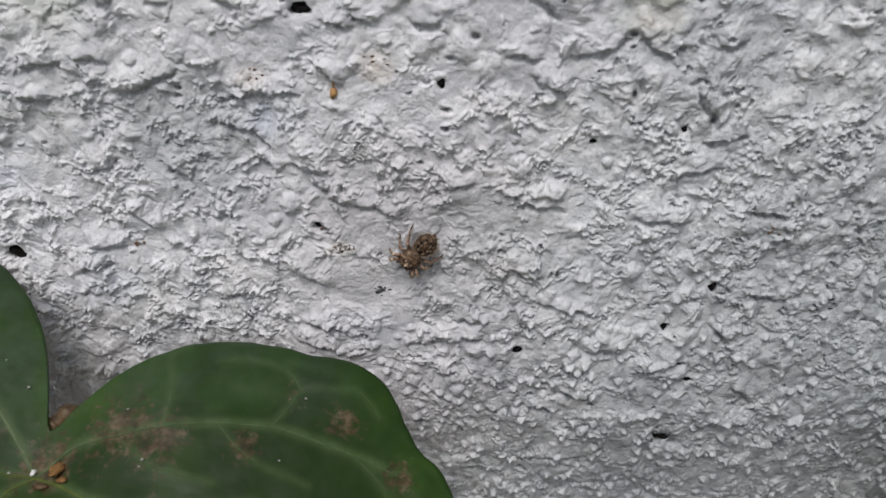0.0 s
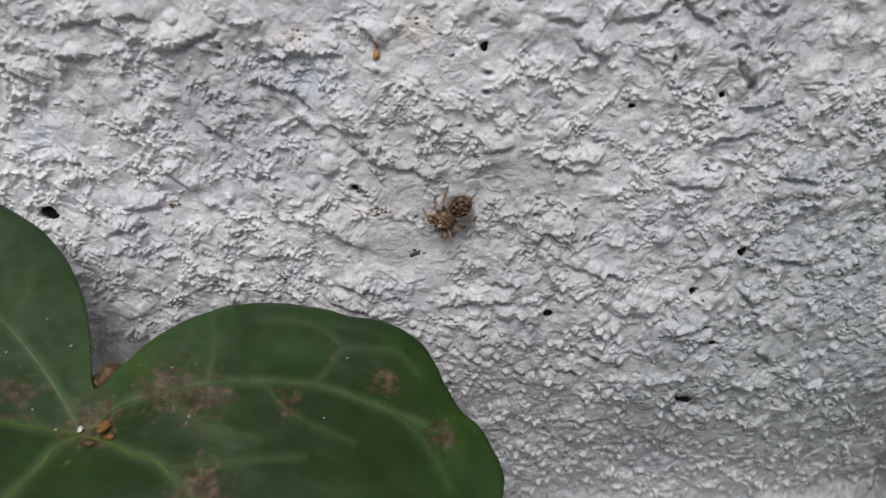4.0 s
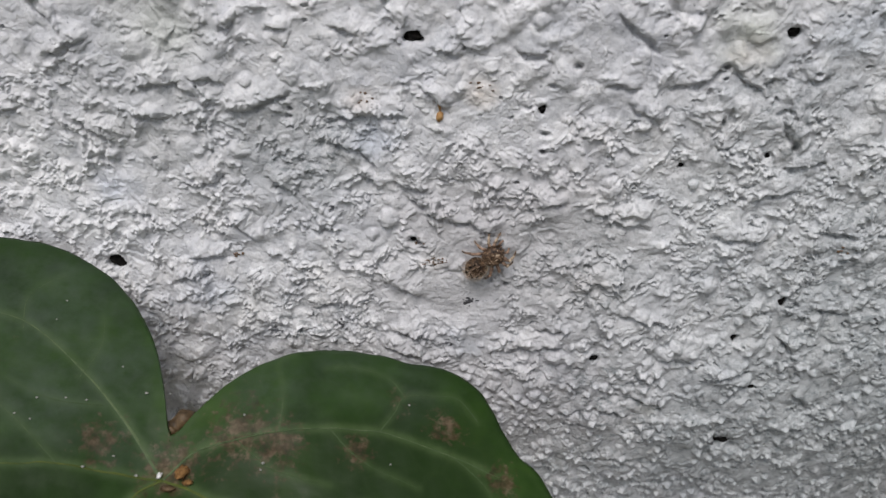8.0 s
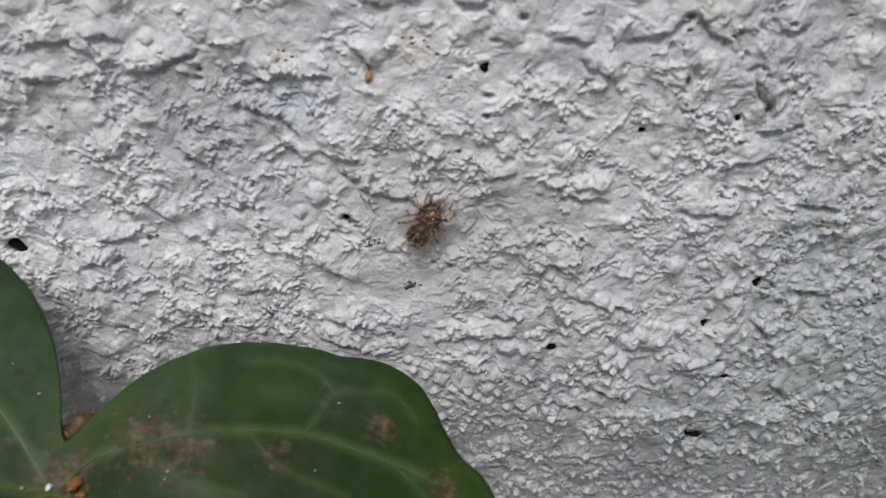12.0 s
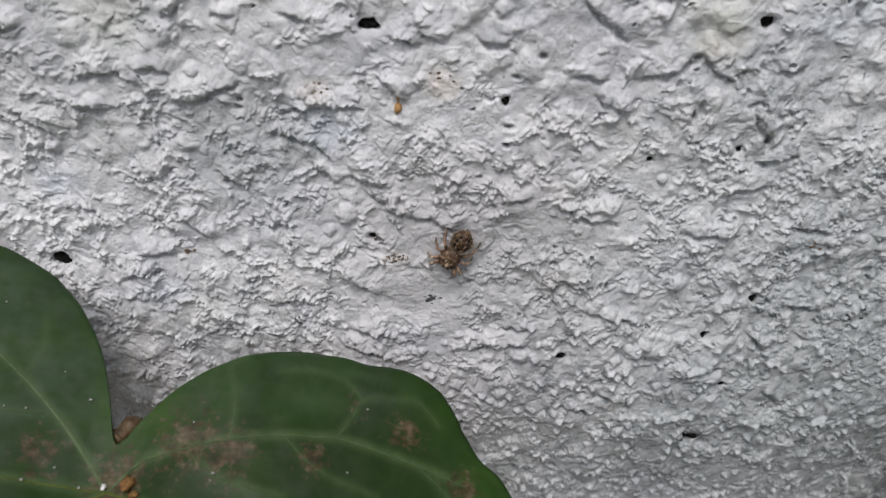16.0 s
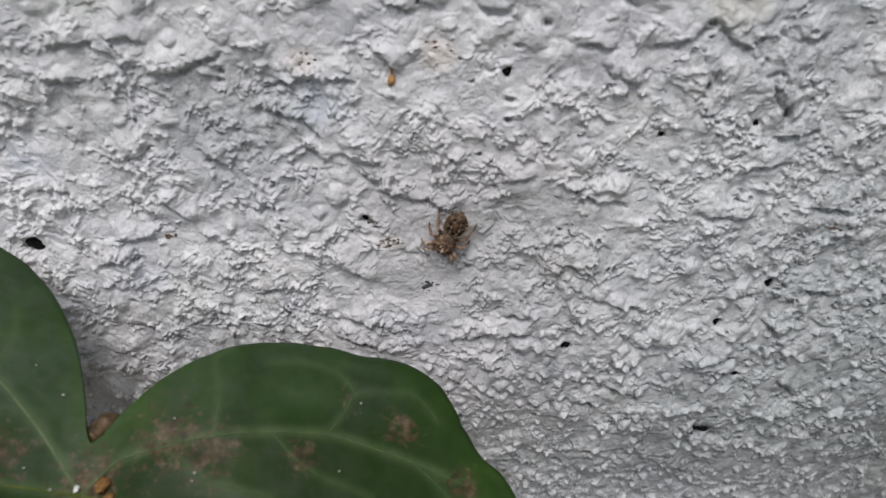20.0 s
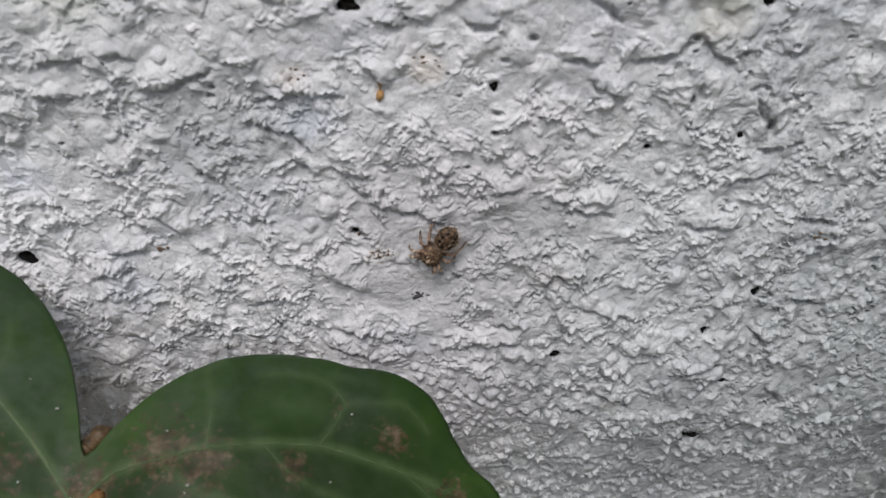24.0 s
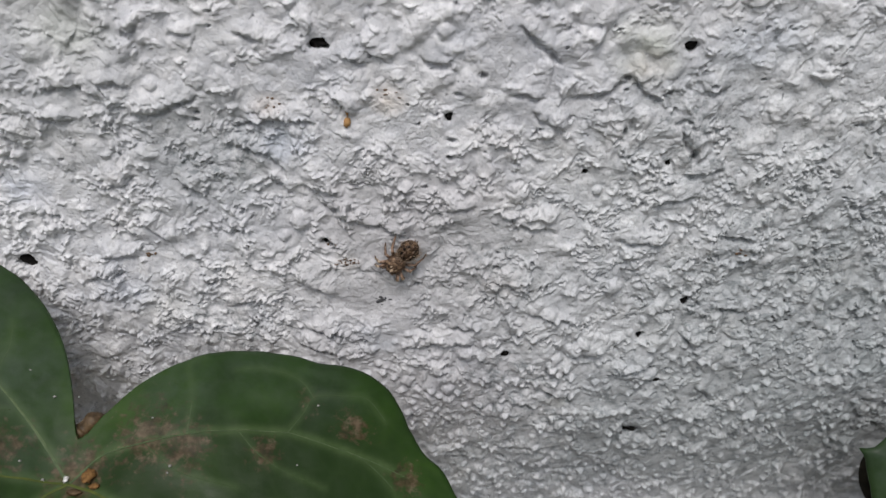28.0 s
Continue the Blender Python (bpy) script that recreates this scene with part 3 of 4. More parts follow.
    for (x0, z0), (x1, z1) in zip(CURL, CURL[1:]):
        near = (np.abs(x - 41) < 3) & (np.abs(z - 17) < 3)
        t = np.clip(((x[near] - x0) * (x1 - x0) + (z[near] - z0) * (z1 - z0)) / ((x1 - x0) ** 2 + (z1 - z0) ** 2), 0, 1)
        h[near] -= 0.35 * ease(np.hypot(x[near] - x0 - t * (x1 - x0), z[near] - z0 - t * (z1 - z0)) + 0.05 * a[near], 0.30, 0.10)
    for cx, cz, rx, rz, deep in PITS + DARK_PITS:
        near = np.hypot((x - cx) / (rx + 0.5), (z - cz) / (rz + 0.5)) < 2.0
        ux, uz = (x[near] - cx) / rx, (z[near] - cz) / rz
        d = np.hypot(ux, uz)
        h[near] = (h[near] + 0.15) * (0.25 + 0.75 * ease(d, 0.9, 2.2)) - 0.15
        d = d * (1 + 0.2 * a[near] + 0.16 * fx[near] + 0.12 * np.sin(3 * np.arctan2(uz, ux) + cx))
        h[near] -= (2.6 if deep > 1.5 else 0.9) * deep * ease(d, 1.05, 0.6)
    return (h - tilt_of(x, z), coat) if worn else h - tilt_of(x, z)


def spread(low, high, step, far, growth=1.16):
    inner = np.arange(low, high + step / 2, step)
    outer, gap = [], step
    while not outer or outer[-1] < far:
        gap *= growth
        outer.append((outer[-1] if outer else 0) + gap)
    outer = np.array(outer)
    return np.concatenate([low - outer[::-1], inner, high + outer])


def build_wall():
    xs, zs = spread(-56, 80, FINE, 1400), spread(-50, 33, FINE, 950)
    gx, gz = np.meshgrid(xs, zs)
    h, coat = relief(gx, gz, True)
    fade = ease(np.maximum(np.maximum(-56 - gx, gx - 80), np.maximum(-50 - gz, gz - 33)), 0, 30)
    h = h * (1 - fade)
    flat_x, flat_z = gx.copy(), gz.copy()
    for cx, cz, rx, rz, deep in PITS + DARK_PITS:  # holes widen behind their mouth
        ux, uz = (flat_x - cx) / rx, (flat_z - cz) / rz
        d = np.hypot(ux, uz)
        near = d < 1.2
        wide = 0.8 * ease(d[near], 0.95, 0.6) * min(1.0, max(0.0, deep - 1.0) / 2)
        gx[near] += wide * (flat_x[near] - cx)
        gz[near] += wide * (flat_z[near] - cz)
    # heavy coats sag a little, so that lumps overhang below
    low = 0.02 * np.clip(h + tilt_of(gx, gz), -1.2, 1.6) * (1 - fade)
    co = np.stack([gx, -h, gz - low], -1).reshape(-1, 3) * MM
    n, m = gx.shape
    idx = np.arange(n * m).reshape(n, m)
    quads = np.stack([idx[:-1, :-1], idx[:-1, 1:], idx[1:, 1:], idx[1:, :-1]], -1).reshape(-1, 4)
    me = bpy.data.meshes.new("painted_plaster")
    me.vertices.add(len(co))
    me.vertices.foreach_set("co", co.astype(np.float32).ravel())
    me.loops.add(quads.size)
    me.loops.foreach_set("vertex_index", quads.astype(np.int32).ravel())
    me.polygons.add(len(quads))
    me.polygons.foreach_set("loop_start", np.arange(0, quads.size, 4, dtype=np.int32))
    me.polygons.foreach_set("use_smooth", np.ones(len(quads), dtype=bool))
    me.update(calc_edges=True)
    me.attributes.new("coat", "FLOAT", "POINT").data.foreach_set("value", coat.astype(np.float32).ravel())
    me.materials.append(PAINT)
    bm = bmesh.new()
    bmesh.ops.create_cube(bm, size=1.0)
    for v in bm.verts:
        v.co = Vector((v.co.x * 2.9, 0.15 + v.co.y * 0.24, v.co.z * 1.98 - 0.01))
    wall = part("wall_north", bm, MASONRY, None, smooth=False)
    wall.location = (0, 0, BASE)
    tagged(wall, "masonry wall under rough flaking white paint", "wall", kind="structure")
    coat = new("painted_plaster", me)
    coat.parent = wall
    coat["label"] = "rough lumpy white paint with pores and flakes"
    return wall


FINE = 0.098
build_wall()


def ground():
    bm = bmesh.new()
    bmesh.ops.create_grid(bm, x_segments=60, y_segments=60, size=30.0)
    for v in bm.verts:
        v.co.z = -0.03 + 0.02 * noise.noise(v.co * 0.4)
    ob = part("ground", bm, SOIL)
    tagged(ob, "bare damp soil in front of the wall", "ground", kind="structure")


ground()


def on_wall(x, z, out=0.0):
    """The place on the paint at x and z millimetres, out millimetres in front of it."""
    h = float(relief(np.array([[x]], float), np.array([[z]], float))[0, 0])
    return Vector((x * MM, -(h + out) * MM, BASE + z * MM))


def calm_wall(x, z, reach=1.5):
    """The usual standing-out of the paint round a place, in millimetres."""
    gx, gz = np.meshgrid(np.linspace(x - reach, x + reach, 9), np.linspace(z - reach, z + reach, 9))
    return float(np.median(relief(gx, gz)))


# ---- ivy ----
JOIN = (-23.2, -25.6)


def leaf_height(x, y):
    """Height of the large leaf over x and y, in millimetres."""
    r = math.hypot(x - JOIN[0], y - JOIN[1])
    z = -7.2 - 0.128 * x + 0.401 * y
    z -= 1.0 * math.exp(-(r / 5.5) ** 2)
    z += 1.3 * math.exp(-((x + 12) / 10) ** 2 - ((y + 17) / 9) ** 2)
    t = min(max(x / 16, 0), 1)
    z -= 1.4 * t * t * (3 - 2 * t)
    z += 0.2 * max(0.0, -26.5 - x)
    return z


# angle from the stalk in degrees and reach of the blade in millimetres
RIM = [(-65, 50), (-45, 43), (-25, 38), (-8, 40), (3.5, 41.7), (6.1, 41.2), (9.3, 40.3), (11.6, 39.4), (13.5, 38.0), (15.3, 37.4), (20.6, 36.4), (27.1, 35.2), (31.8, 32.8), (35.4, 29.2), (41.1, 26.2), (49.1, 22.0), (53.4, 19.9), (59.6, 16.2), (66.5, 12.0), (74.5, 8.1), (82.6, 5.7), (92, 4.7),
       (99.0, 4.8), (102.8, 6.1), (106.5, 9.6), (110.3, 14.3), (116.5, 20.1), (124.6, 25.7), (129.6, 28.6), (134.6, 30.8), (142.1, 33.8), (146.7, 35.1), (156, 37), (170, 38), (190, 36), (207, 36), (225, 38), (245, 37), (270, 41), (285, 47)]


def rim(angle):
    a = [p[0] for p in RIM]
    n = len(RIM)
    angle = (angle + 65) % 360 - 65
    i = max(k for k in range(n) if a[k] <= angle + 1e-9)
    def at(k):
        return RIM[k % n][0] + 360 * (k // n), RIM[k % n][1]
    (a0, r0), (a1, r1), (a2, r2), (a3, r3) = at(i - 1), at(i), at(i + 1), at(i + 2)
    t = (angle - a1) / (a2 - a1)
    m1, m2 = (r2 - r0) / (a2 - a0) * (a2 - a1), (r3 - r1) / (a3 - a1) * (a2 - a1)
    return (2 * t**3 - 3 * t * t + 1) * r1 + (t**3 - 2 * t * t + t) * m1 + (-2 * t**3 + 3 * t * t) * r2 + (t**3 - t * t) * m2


def rib_at(x, y, lines):
    """How near a place on the blade lies to a vein, 0 to 1."""
    best = np.zeros_like(x)
    for line, wide, much in lines:
        for (x0, y0), (x1, y1) in zip(line, line[1:]):
            ex, ey = x1 - x0, y1 - y0
            t = np.clip(((x - x0) * ex + (y - y0) * ey) / max(ex * ex + ey * ey, 1e-6), 0, 1)
            d = (x - x0 - t * ex) ** 2 + (y - y0 - t * ey) ** 2
            best = np.maximum(best, much * np.exp(-d / wide**2))
    return best


def blade(name, height, reach, join, spokes=360, rings=44, thick=0.4):
    """A leaf blade round its stalk's join: upper and lower skin with a rounded rim."""
    bm = bmesh.new()
    z0 = height(*join)
    def skin(down):
        rows = []
        for j in range(1, rings + 1):
            k = j / rings
            row = []
            for i in range(spokes):
                a = i * 360 / spokes
                r = (reach(a) + 0.28 * noise.noise((a * 0.11, 2.0, join[0])) + 0.12 * noise.noise((a * 0.4, 5.0, join[0]))) * k if k > 0.8 else reach(a) * k
                x, y = join[0] + r * math.cos(radians(a)), join[1] + r * math.sin(radians(a))
                z = height(x, y) + 0.16 * noise.noise((x * 0.35, y * 0.35, 4.0)) - 0.26 * max(0.0, (k - 0.9) * 10) ** 2
                t = thick * (1 - 0.75 * max(0.0, (k - 0.93) / 0.07)) / 2
                row.append(bm.verts.new(((x - join[0]) * MM, (y - join[1]) * MM, (z - z0 - t if down else z - z0 + t) * MM)))
            rows.append(row)
        mid = bm.verts.new((0, 0, (-thick / 2 if down else thick / 2) * MM))
        for i in range(spokes):
            n = (i + 1) % spokes
            f = (mid, rows[0][i], rows[0][n])
            bm.faces.new(f[::-1] if down else f)
            for a, b in zip(rows, rows[1:]):
                f = (a[i], b[i], b[n], a[n])
                bm.faces.new(f[::-1] if down else f)
        return rows[-1]
    top, low = skin(False), skin(True)
    for i in range(spokes):
        n = (i + 1) % spokes
        bm.faces.new((top[i], low[i], low[n], top[n]))
    return bm


def curve_points(points, count=26):
    """A smooth line through a few places."""
    out = []
    pts = [points[0], *points, points[-1]]
    for p0, p1, p2, p3 in zip(pts, pts[1:], pts[2:], pts[3:]):
        for k in range(count):
            t = k / count
            out.append(tuple(0.5 * (2 * b + (c - a) * t + (2 * a - 5 * b + 4 * c - d) * t * t + (3 * b - a - 3 * c + d) * t**3) for a, b, c, d in zip(p0, p1, p2, p3)))
    out.append(points[-1])
    return out


def vein(points, wide, mat, parent, height=leaf_height, join=JOIN, sink=0.0):
    """A rib lying in the blade's upper skin."""
    z0 = height(*join)
    line = curve_points(points, 14)
    path = []
    for x, y in line:
        r = math.hypot(x - join[0], y - join[1])
        z = height(x, y) + 0.16 * noise.noise((x * 0.35, y * 0.35, 4.0)) + 0.2 - sink
        path.append(((x - join[0]) * MM, (y - join[1]) * MM, (z - z0) * MM))
    n = len(path)
    bm = bmesh.new()
    tube(bm, path, [1.25 * wide * MM * (1 - 0.7 * i / n) for i in range(n)], 18, 0.09)
    return part("vein", bm, mat, parent)


def ivy_plant():
    plant = new("ivy_plant")
    plant.location = (JOIN[0] * MM, JOIN[1] * MM, BASE + leaf_height(*JOIN) * MM)
    tagged(plant, "dark green ivy leaf with brown blotches growing before the wall", "plant", "ivy plants")
    J = JOIN
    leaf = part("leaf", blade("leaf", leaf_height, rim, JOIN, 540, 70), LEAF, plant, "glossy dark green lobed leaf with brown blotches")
    main = [([J, (-20.9, -22.9), (-16.5, -21.4), (-12.3, -20.2), (-7.0, -18.9), (-1.9, -18.0), (2.1, -18.3), (6.1, -18.7), (12, -19.8)], 0.34, VEIN),
            ([J, (-25.8, -23.2), (-29.4, -20.4), (-34.1, -17.4), (-39.6, -14.6), (-44.2, -13.8), (-54, -15.0)], 0.38, VEIN),
            ([J, (-26.3, -25.9), (-29.9, -26.6), (-34.4, -27.4), (-38.0, -28.7), (-54, -33)], 0.4, YELLOW_VEIN),
            ([J, (-25.1, -27.2), (-25.9, -29.4), (-26.5, -31), (-32, -46)], 0.4, YELLOW_VEIN),
            ([J, (-20.6, -26.2), (-17.7, -27.3), (-13.8, -28.6), (-7, -36), (-4, -60)], 0.42, YELLOW_VEIN)]
    side = [[(-1.7, -18.0), (-0.4, -15.5), (0.5, -13.4), (3.9, -12.3), (6.6, -12.1), (8.8, -14.1)], [(0.5, -13.4), (-1.0, -11.8), (-2.9, -11.1), (-6.0, -11.1), (-8.6, -12.0)], [(-12.2, -20.2), (-12.7, -15.8), (-14.0, -12.4), (-12.5, -10.9)],
            [(6.1, -18.7), (10, -21), (13, -25)], [(-13.8, -28.6), (-7.2, -26.8), (-1.5, -25.3)], [(-41.8, -14.8), (-42.8, -11.7), (-42.1, -9.2), (-40.3, -7.1)], [(-33, -27.2), (-40, -23.5), (-47.4, -21.5)], [(-34.4, -18.1), (-33.6, -14), (-34.6, -10.5)],
            [(-7.0, -18.9), (-3, -21.5), (3, -23)], [(-16.5, -21.4), (-12, -24), (-6, -24.5)], [(-31, -20.2), (-36, -21.2), (-41, -20.5)]]
    lines = []
    for points, wide, mat in main:
        vein(points, wide * 0.62, mat, leaf, sink=0.022)
        lines.append((curve_points(points, 8), 0.52, 0.9))
    for points in side:
        vein(points, 0.09, FINE_VEIN, leaf, sink=0.010)
        lines.append((curve_points(points, 6), 0.45, 0.5))
    me = leaf.data
    co = np.empty(len(me.vertices) * 3, np.float32)
    me.vertices.foreach_get("co", co)
    co = co.reshape(-1, 3) / MM
    me.attributes.new("rib", "FLOAT", "POINT").data.foreach_set("value", rib_at(co[:, 0] + J[0], co[:, 1] + J[1], lines).astype(np.float32))
    z0 = leaf_height(*J)
    bm = bmesh.new()
    ways = [(J[0], J[1], z0 - 0.5), (-24.0, -23.2, -16.9), (-24.8, -20.9, -15.0), (-24.1, -19.4, -13.6), (-22.9, -18.2, -13.2), (-22.2, -14.0, -18.5), (-22, -9, -28), (-22, -4.5, -43)]
    line = curve_points(ways, 10)
    tube(bm, [((x - J[0]) * MM, (y - J[1]) * MM, (z - z0) * MM) for x, y, z in line], [(1.02 + 0.16 * math.sin(i * 0.7) + 0.12 * noise.noise((i * 0.5, 3.0, 1.0))) * MM for i in range(len(line))], 12)
    part("petiole", bm, STALK, plant, "reddish brown leaf stalk in the notch")
    bm = bmesh.new()
    line = [(-22 + 1.5 * math.sin(k * 0.7), -4.0 - 0.7 * math.sin(k * 0.5), -42 - k * 24) for k in range(41)]
    tube(bm, [((x - J[0]) * MM, (y - J[1]) * MM, (z - z0) * MM) for x, y, z in line], [(2.0 + 0.3 * math.sin(k * 1.9) + 0.03 * k) * MM for k in range(41)], 12)
    part("stem", bm, STALK, plant, "brown ivy stem climbing the wall")
    return plant


ivy_plant()

def side_height(x, y):
    return 1.1 * math.exp(-(x / 9) ** 2) - 0.012 * (x * x + y * y) * 0.5 + 0.25 * math.sin(x * 0.5 + y * 0.3)


def side_rim(a):
    a = a % 360
    if 100 < a < 240:  # an almost straight edge, with one small tooth
        return float(np.interp(a, (100, 120, 135, 141, 150, 155.4, 157.5, 160, 172, 183, 200, 240), (16.5, 16.5, 17.6, 18.0, 18.2, 18.6, 19.9, 18.7, 17.0, 16.0, 15.8, 18.5)))
    return 17.3 + 1.4 * math.cos(radians(5 * (a - 90)))


def back_rim(a):
    return 17 + 2.2 * math.cos(radians(3 * (a - 150))) + 0.8 * math.sin(radians(7 * a))


def second_ivy():
    plant = new("ivy_plant")
    plant.location = (88.7 * MM, -9 * MM, BASE - 29.6 * MM)
    tagged(plant, "green ivy leaf growing close against the white wall, dark shade blade behind", "plant", "ivy plants")
    # the second, dark blade is added to paint the shade behind the leaf
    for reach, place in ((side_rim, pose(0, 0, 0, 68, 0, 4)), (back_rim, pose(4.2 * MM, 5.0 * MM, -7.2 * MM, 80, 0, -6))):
        is_front = reach is side_rim
        leaf = part("leaf", blade("leaf", side_height, reach, (0, 0), 240, 24), LEAF if is_front else SHADE_BROWN, plant, "smooth green leaf" if is_front else "dark brown blade standing in for shade")
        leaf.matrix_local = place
        for a in (18, 90, 140, 198, 250, 310):
            r = reach(a) * 0.92
            tip = (r * math.cos(radians(a)), r * math.sin(radians(a)))
            mid = (0.5 * r * math.cos(radians(a + 5)), 0.5 * r * math.sin(radians(a + 5)))
            vein([(0, 0), mid, tip], 0.3, VEIN if is_front else SHADE_BROWN, leaf, side_height, (0, 0))
    bm = bmesh.new()
    line = curve_points([(0, 0, -0.5), (1, 3, -7), (2, 5, -14), (2, 6.5, -24)], 10)
    tube(bm, [tuple(c * MM for c in p) for p in line], [0.8 * MM] * len(line), 10)
    part("petiole", bm, STALK, plant)
    bm = bmesh.new()
    line = [(2 + 1.5 * math.sin(k * 0.8), 6.0 + 0.5 * math.sin(k), -23 - k * 24.2) for k in range(40)]
    tube(bm, [tuple(c * MM for c in p) for p in line], [(1.8 + 0.3 * math.sin(k * 1.7)) * MM for k in range(40)], 10)
    part("stem", bm, STALK, plant)


second_ivy()


# ---- crumbs ----
def crumb(name, label, mat, place, size, seed, category="crumb", group="", turn=0.0):
    bm = bmesh.new()
    blob(bm, (0, 0, 0), [s * MM for s in size], 12, 0.55, seed)
    ob = part(name, bm, mat)
    ob.matrix_world = Matrix.Translation(place) @ pose(0, 0, 0, 0, turn, 0)
    return tagged(ob, label, category, group)


def on_leaf(x, y, out=0.0):
    return Vector((x * MM, y * MM, BASE + (leaf_height(x, y) + 0.16 * noise.noise((x * 0.35, y * 0.35, 4.0)) + 0.2 + out) * MM))


crumb("bud_scale", "amber dry bud scale lying on the leaf's centre", AMBER, on_leaf(-21.3, -24.9, 0.3), (0.72, 0.95, 0.32), 3.1, "plant debris")
crumb("bud_scale", "dull orange flake of bud scale beside the amber one", AMBER, on_leaf(-20.4, -25.9, 0.2), (0.5, 0.35, 0.22), 6.3, "plant debris")
crumb("bud_scale", "brown shred of bud scale in the leaf's centre", STALK, on_leaf(-22.3, -26.6, 0.2), (0.75, 0.4, 0.25), 8.9, "plant debris")
crumb("paint_crumb", "white crumb of paint on the leaf's centre", CHALK, on_leaf(-23.6, -25.4, 0.15), (0.28, 0.40, 0.22), 5.0, "crumb", "paint crumbs")
for i, (x, y, s) in enumerate([(-45.1, -15.9, 0.22), (-27.4, -17.7, 0.34), (-32.8, -20.3, 0.26), (-37.4, -21.6, 0.24), (-38.7, -23.8, 0.24), (-37.1, -23.9, 0.20), (-34.8, -20.7, 0.20), (-38.9, -10.1, 0.24), (-39.0, -12.7, 0.18), (-30.7, -15.6, 0.20), (-30.7, -26.8, 0.34), (-25.8, -25.8, 0.32), (-13.1, -23.6, 0.32), (-16.2, -19.0, 0.24), (-28.4, -24.8, 0.26), (-0.1, -21.2, 0.22), (1.1, -14.3, 0.26), (-13.2, -24.2, 0.2), (-24.9, -17.3, 0.2), (-45.5, -17, 0.14), (-20, -14.8, 0.15)]):
    crumb("paint_crumb", "tiny pale speck of dust on the ivy leaf", DUST, on_leaf(x, y, s * 0.3), (s * 0.6, s * 0.42, s * 0.36), i * 1.7, "crumb", "paint crumbs")

crumb("soil_crumb", "small black soil crumb on the ivy leaf", DARK, on_leaf(-44.9, -18.0, 0.1), (0.5, 0.4, 0.25), 7.7, "crumb")
crumb("seed_scale", "dry orange seed scale stuck on the white wall", ORANGE, on_wall(3.3, 16.8, 0.2), (0.38, 0.25, 0.6), 2.0, "plant debris", turn=12)
crumb("seed_scale", "pale orange shred above the seed scale", ORANGE, on_wall(3.25, 17.9, 0.15), (0.16, 0.12, 0.55), 4.0, "plant debris", turn=-8)


def fragments(label, x, z, count, reach_x, reach_z, size, mat, seed):
    rnd = random.Random(seed)
    bm = bmesh.new()
    base = on_wall(x, z)
    for k in range(count):
        px, pz = x + rnd.gauss(0, reach_x), z + rnd.gauss(0, reach_z)
        s = size * rnd.uniform(0.5, 1.3)
        blob(bm, on_wall(px, pz, 0.03) - base, (s * rnd.uniform(0.6, 1.5) * MM, s * 0.4 * MM, s * rnd.uniform(0.35, 0.8) * MM), 8, 0.8, k + seed)
    ob = part("debris", bm, mat)
    ob.location = base
    tagged(ob, label, "debris", "debris on the wall")


fragments("scatter of rusty brown fragments on the wall", 2.7, -1.6, 30, 0.75, 0.28, 0.14, RUST, 1)
fragments("reddish brown stain of crumbs on the wall", -21.8, -1.4, 6, 0.35, 0.3, 0.26, RUST, 2)
fragments("brown specks caught in the paint's hollow", -5.5, 18.4, 8, 0.7, 0.7, 0.15, RUST, 3)
fragments("brown specks caught in a ridge of paint", 7.9, 20.0, 7, 0.7, 0.4, 0.15, RUST, 4)
fragments("dark grimy specks below the spider", 7.0, -7.1, 13, 0.5, 0.42, 0.22, DARK, 5)
fragments("brown crumbs at the edge of a hole", 0.75, 0.65, 9, 0.28, 0.22, 0.16, RUST, 8)
fragments("brown crumbs on a ledge of paint", 51.5, 0.6, 5, 1.0, 0.25, 0.2, RUST, 6)
fragments("dark crumbs of damp dirt in a hollow", 42.2, -30.3, 16, 0.9, 0.6, 0.3, DARK, 9)
fragments("dark crumbs of dirt on the damp stretch", 58.9, -8.8, 12, 1.4, 0.8, 0.22, DARK, 10)
fragments("dark crumbs in a hollow of the paint", -9.2, -10.9, 6, 0.6, 0.5, 0.2, DARK, 7)


def hole_plug(x, z, rx, rz, seed):
    """A black plug just behind a hole's mouth, standing in for its shade."""
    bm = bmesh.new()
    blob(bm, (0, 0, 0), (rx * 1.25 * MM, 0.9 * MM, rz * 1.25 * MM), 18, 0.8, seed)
    ob = part("shade_plug", bm, MATT_BLACK)
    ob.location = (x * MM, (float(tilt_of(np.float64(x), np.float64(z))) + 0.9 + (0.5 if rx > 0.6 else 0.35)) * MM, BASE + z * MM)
    tagged(ob, "black plug standing in for the shade inside a hole in the wall", "dirt", "dirt in the wall's holes")


# deep holes get a plug that paints in their inner shade
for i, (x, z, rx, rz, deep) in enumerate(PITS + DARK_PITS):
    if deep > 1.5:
        hole_plug(x, z, rx, rz, i * 1.3)


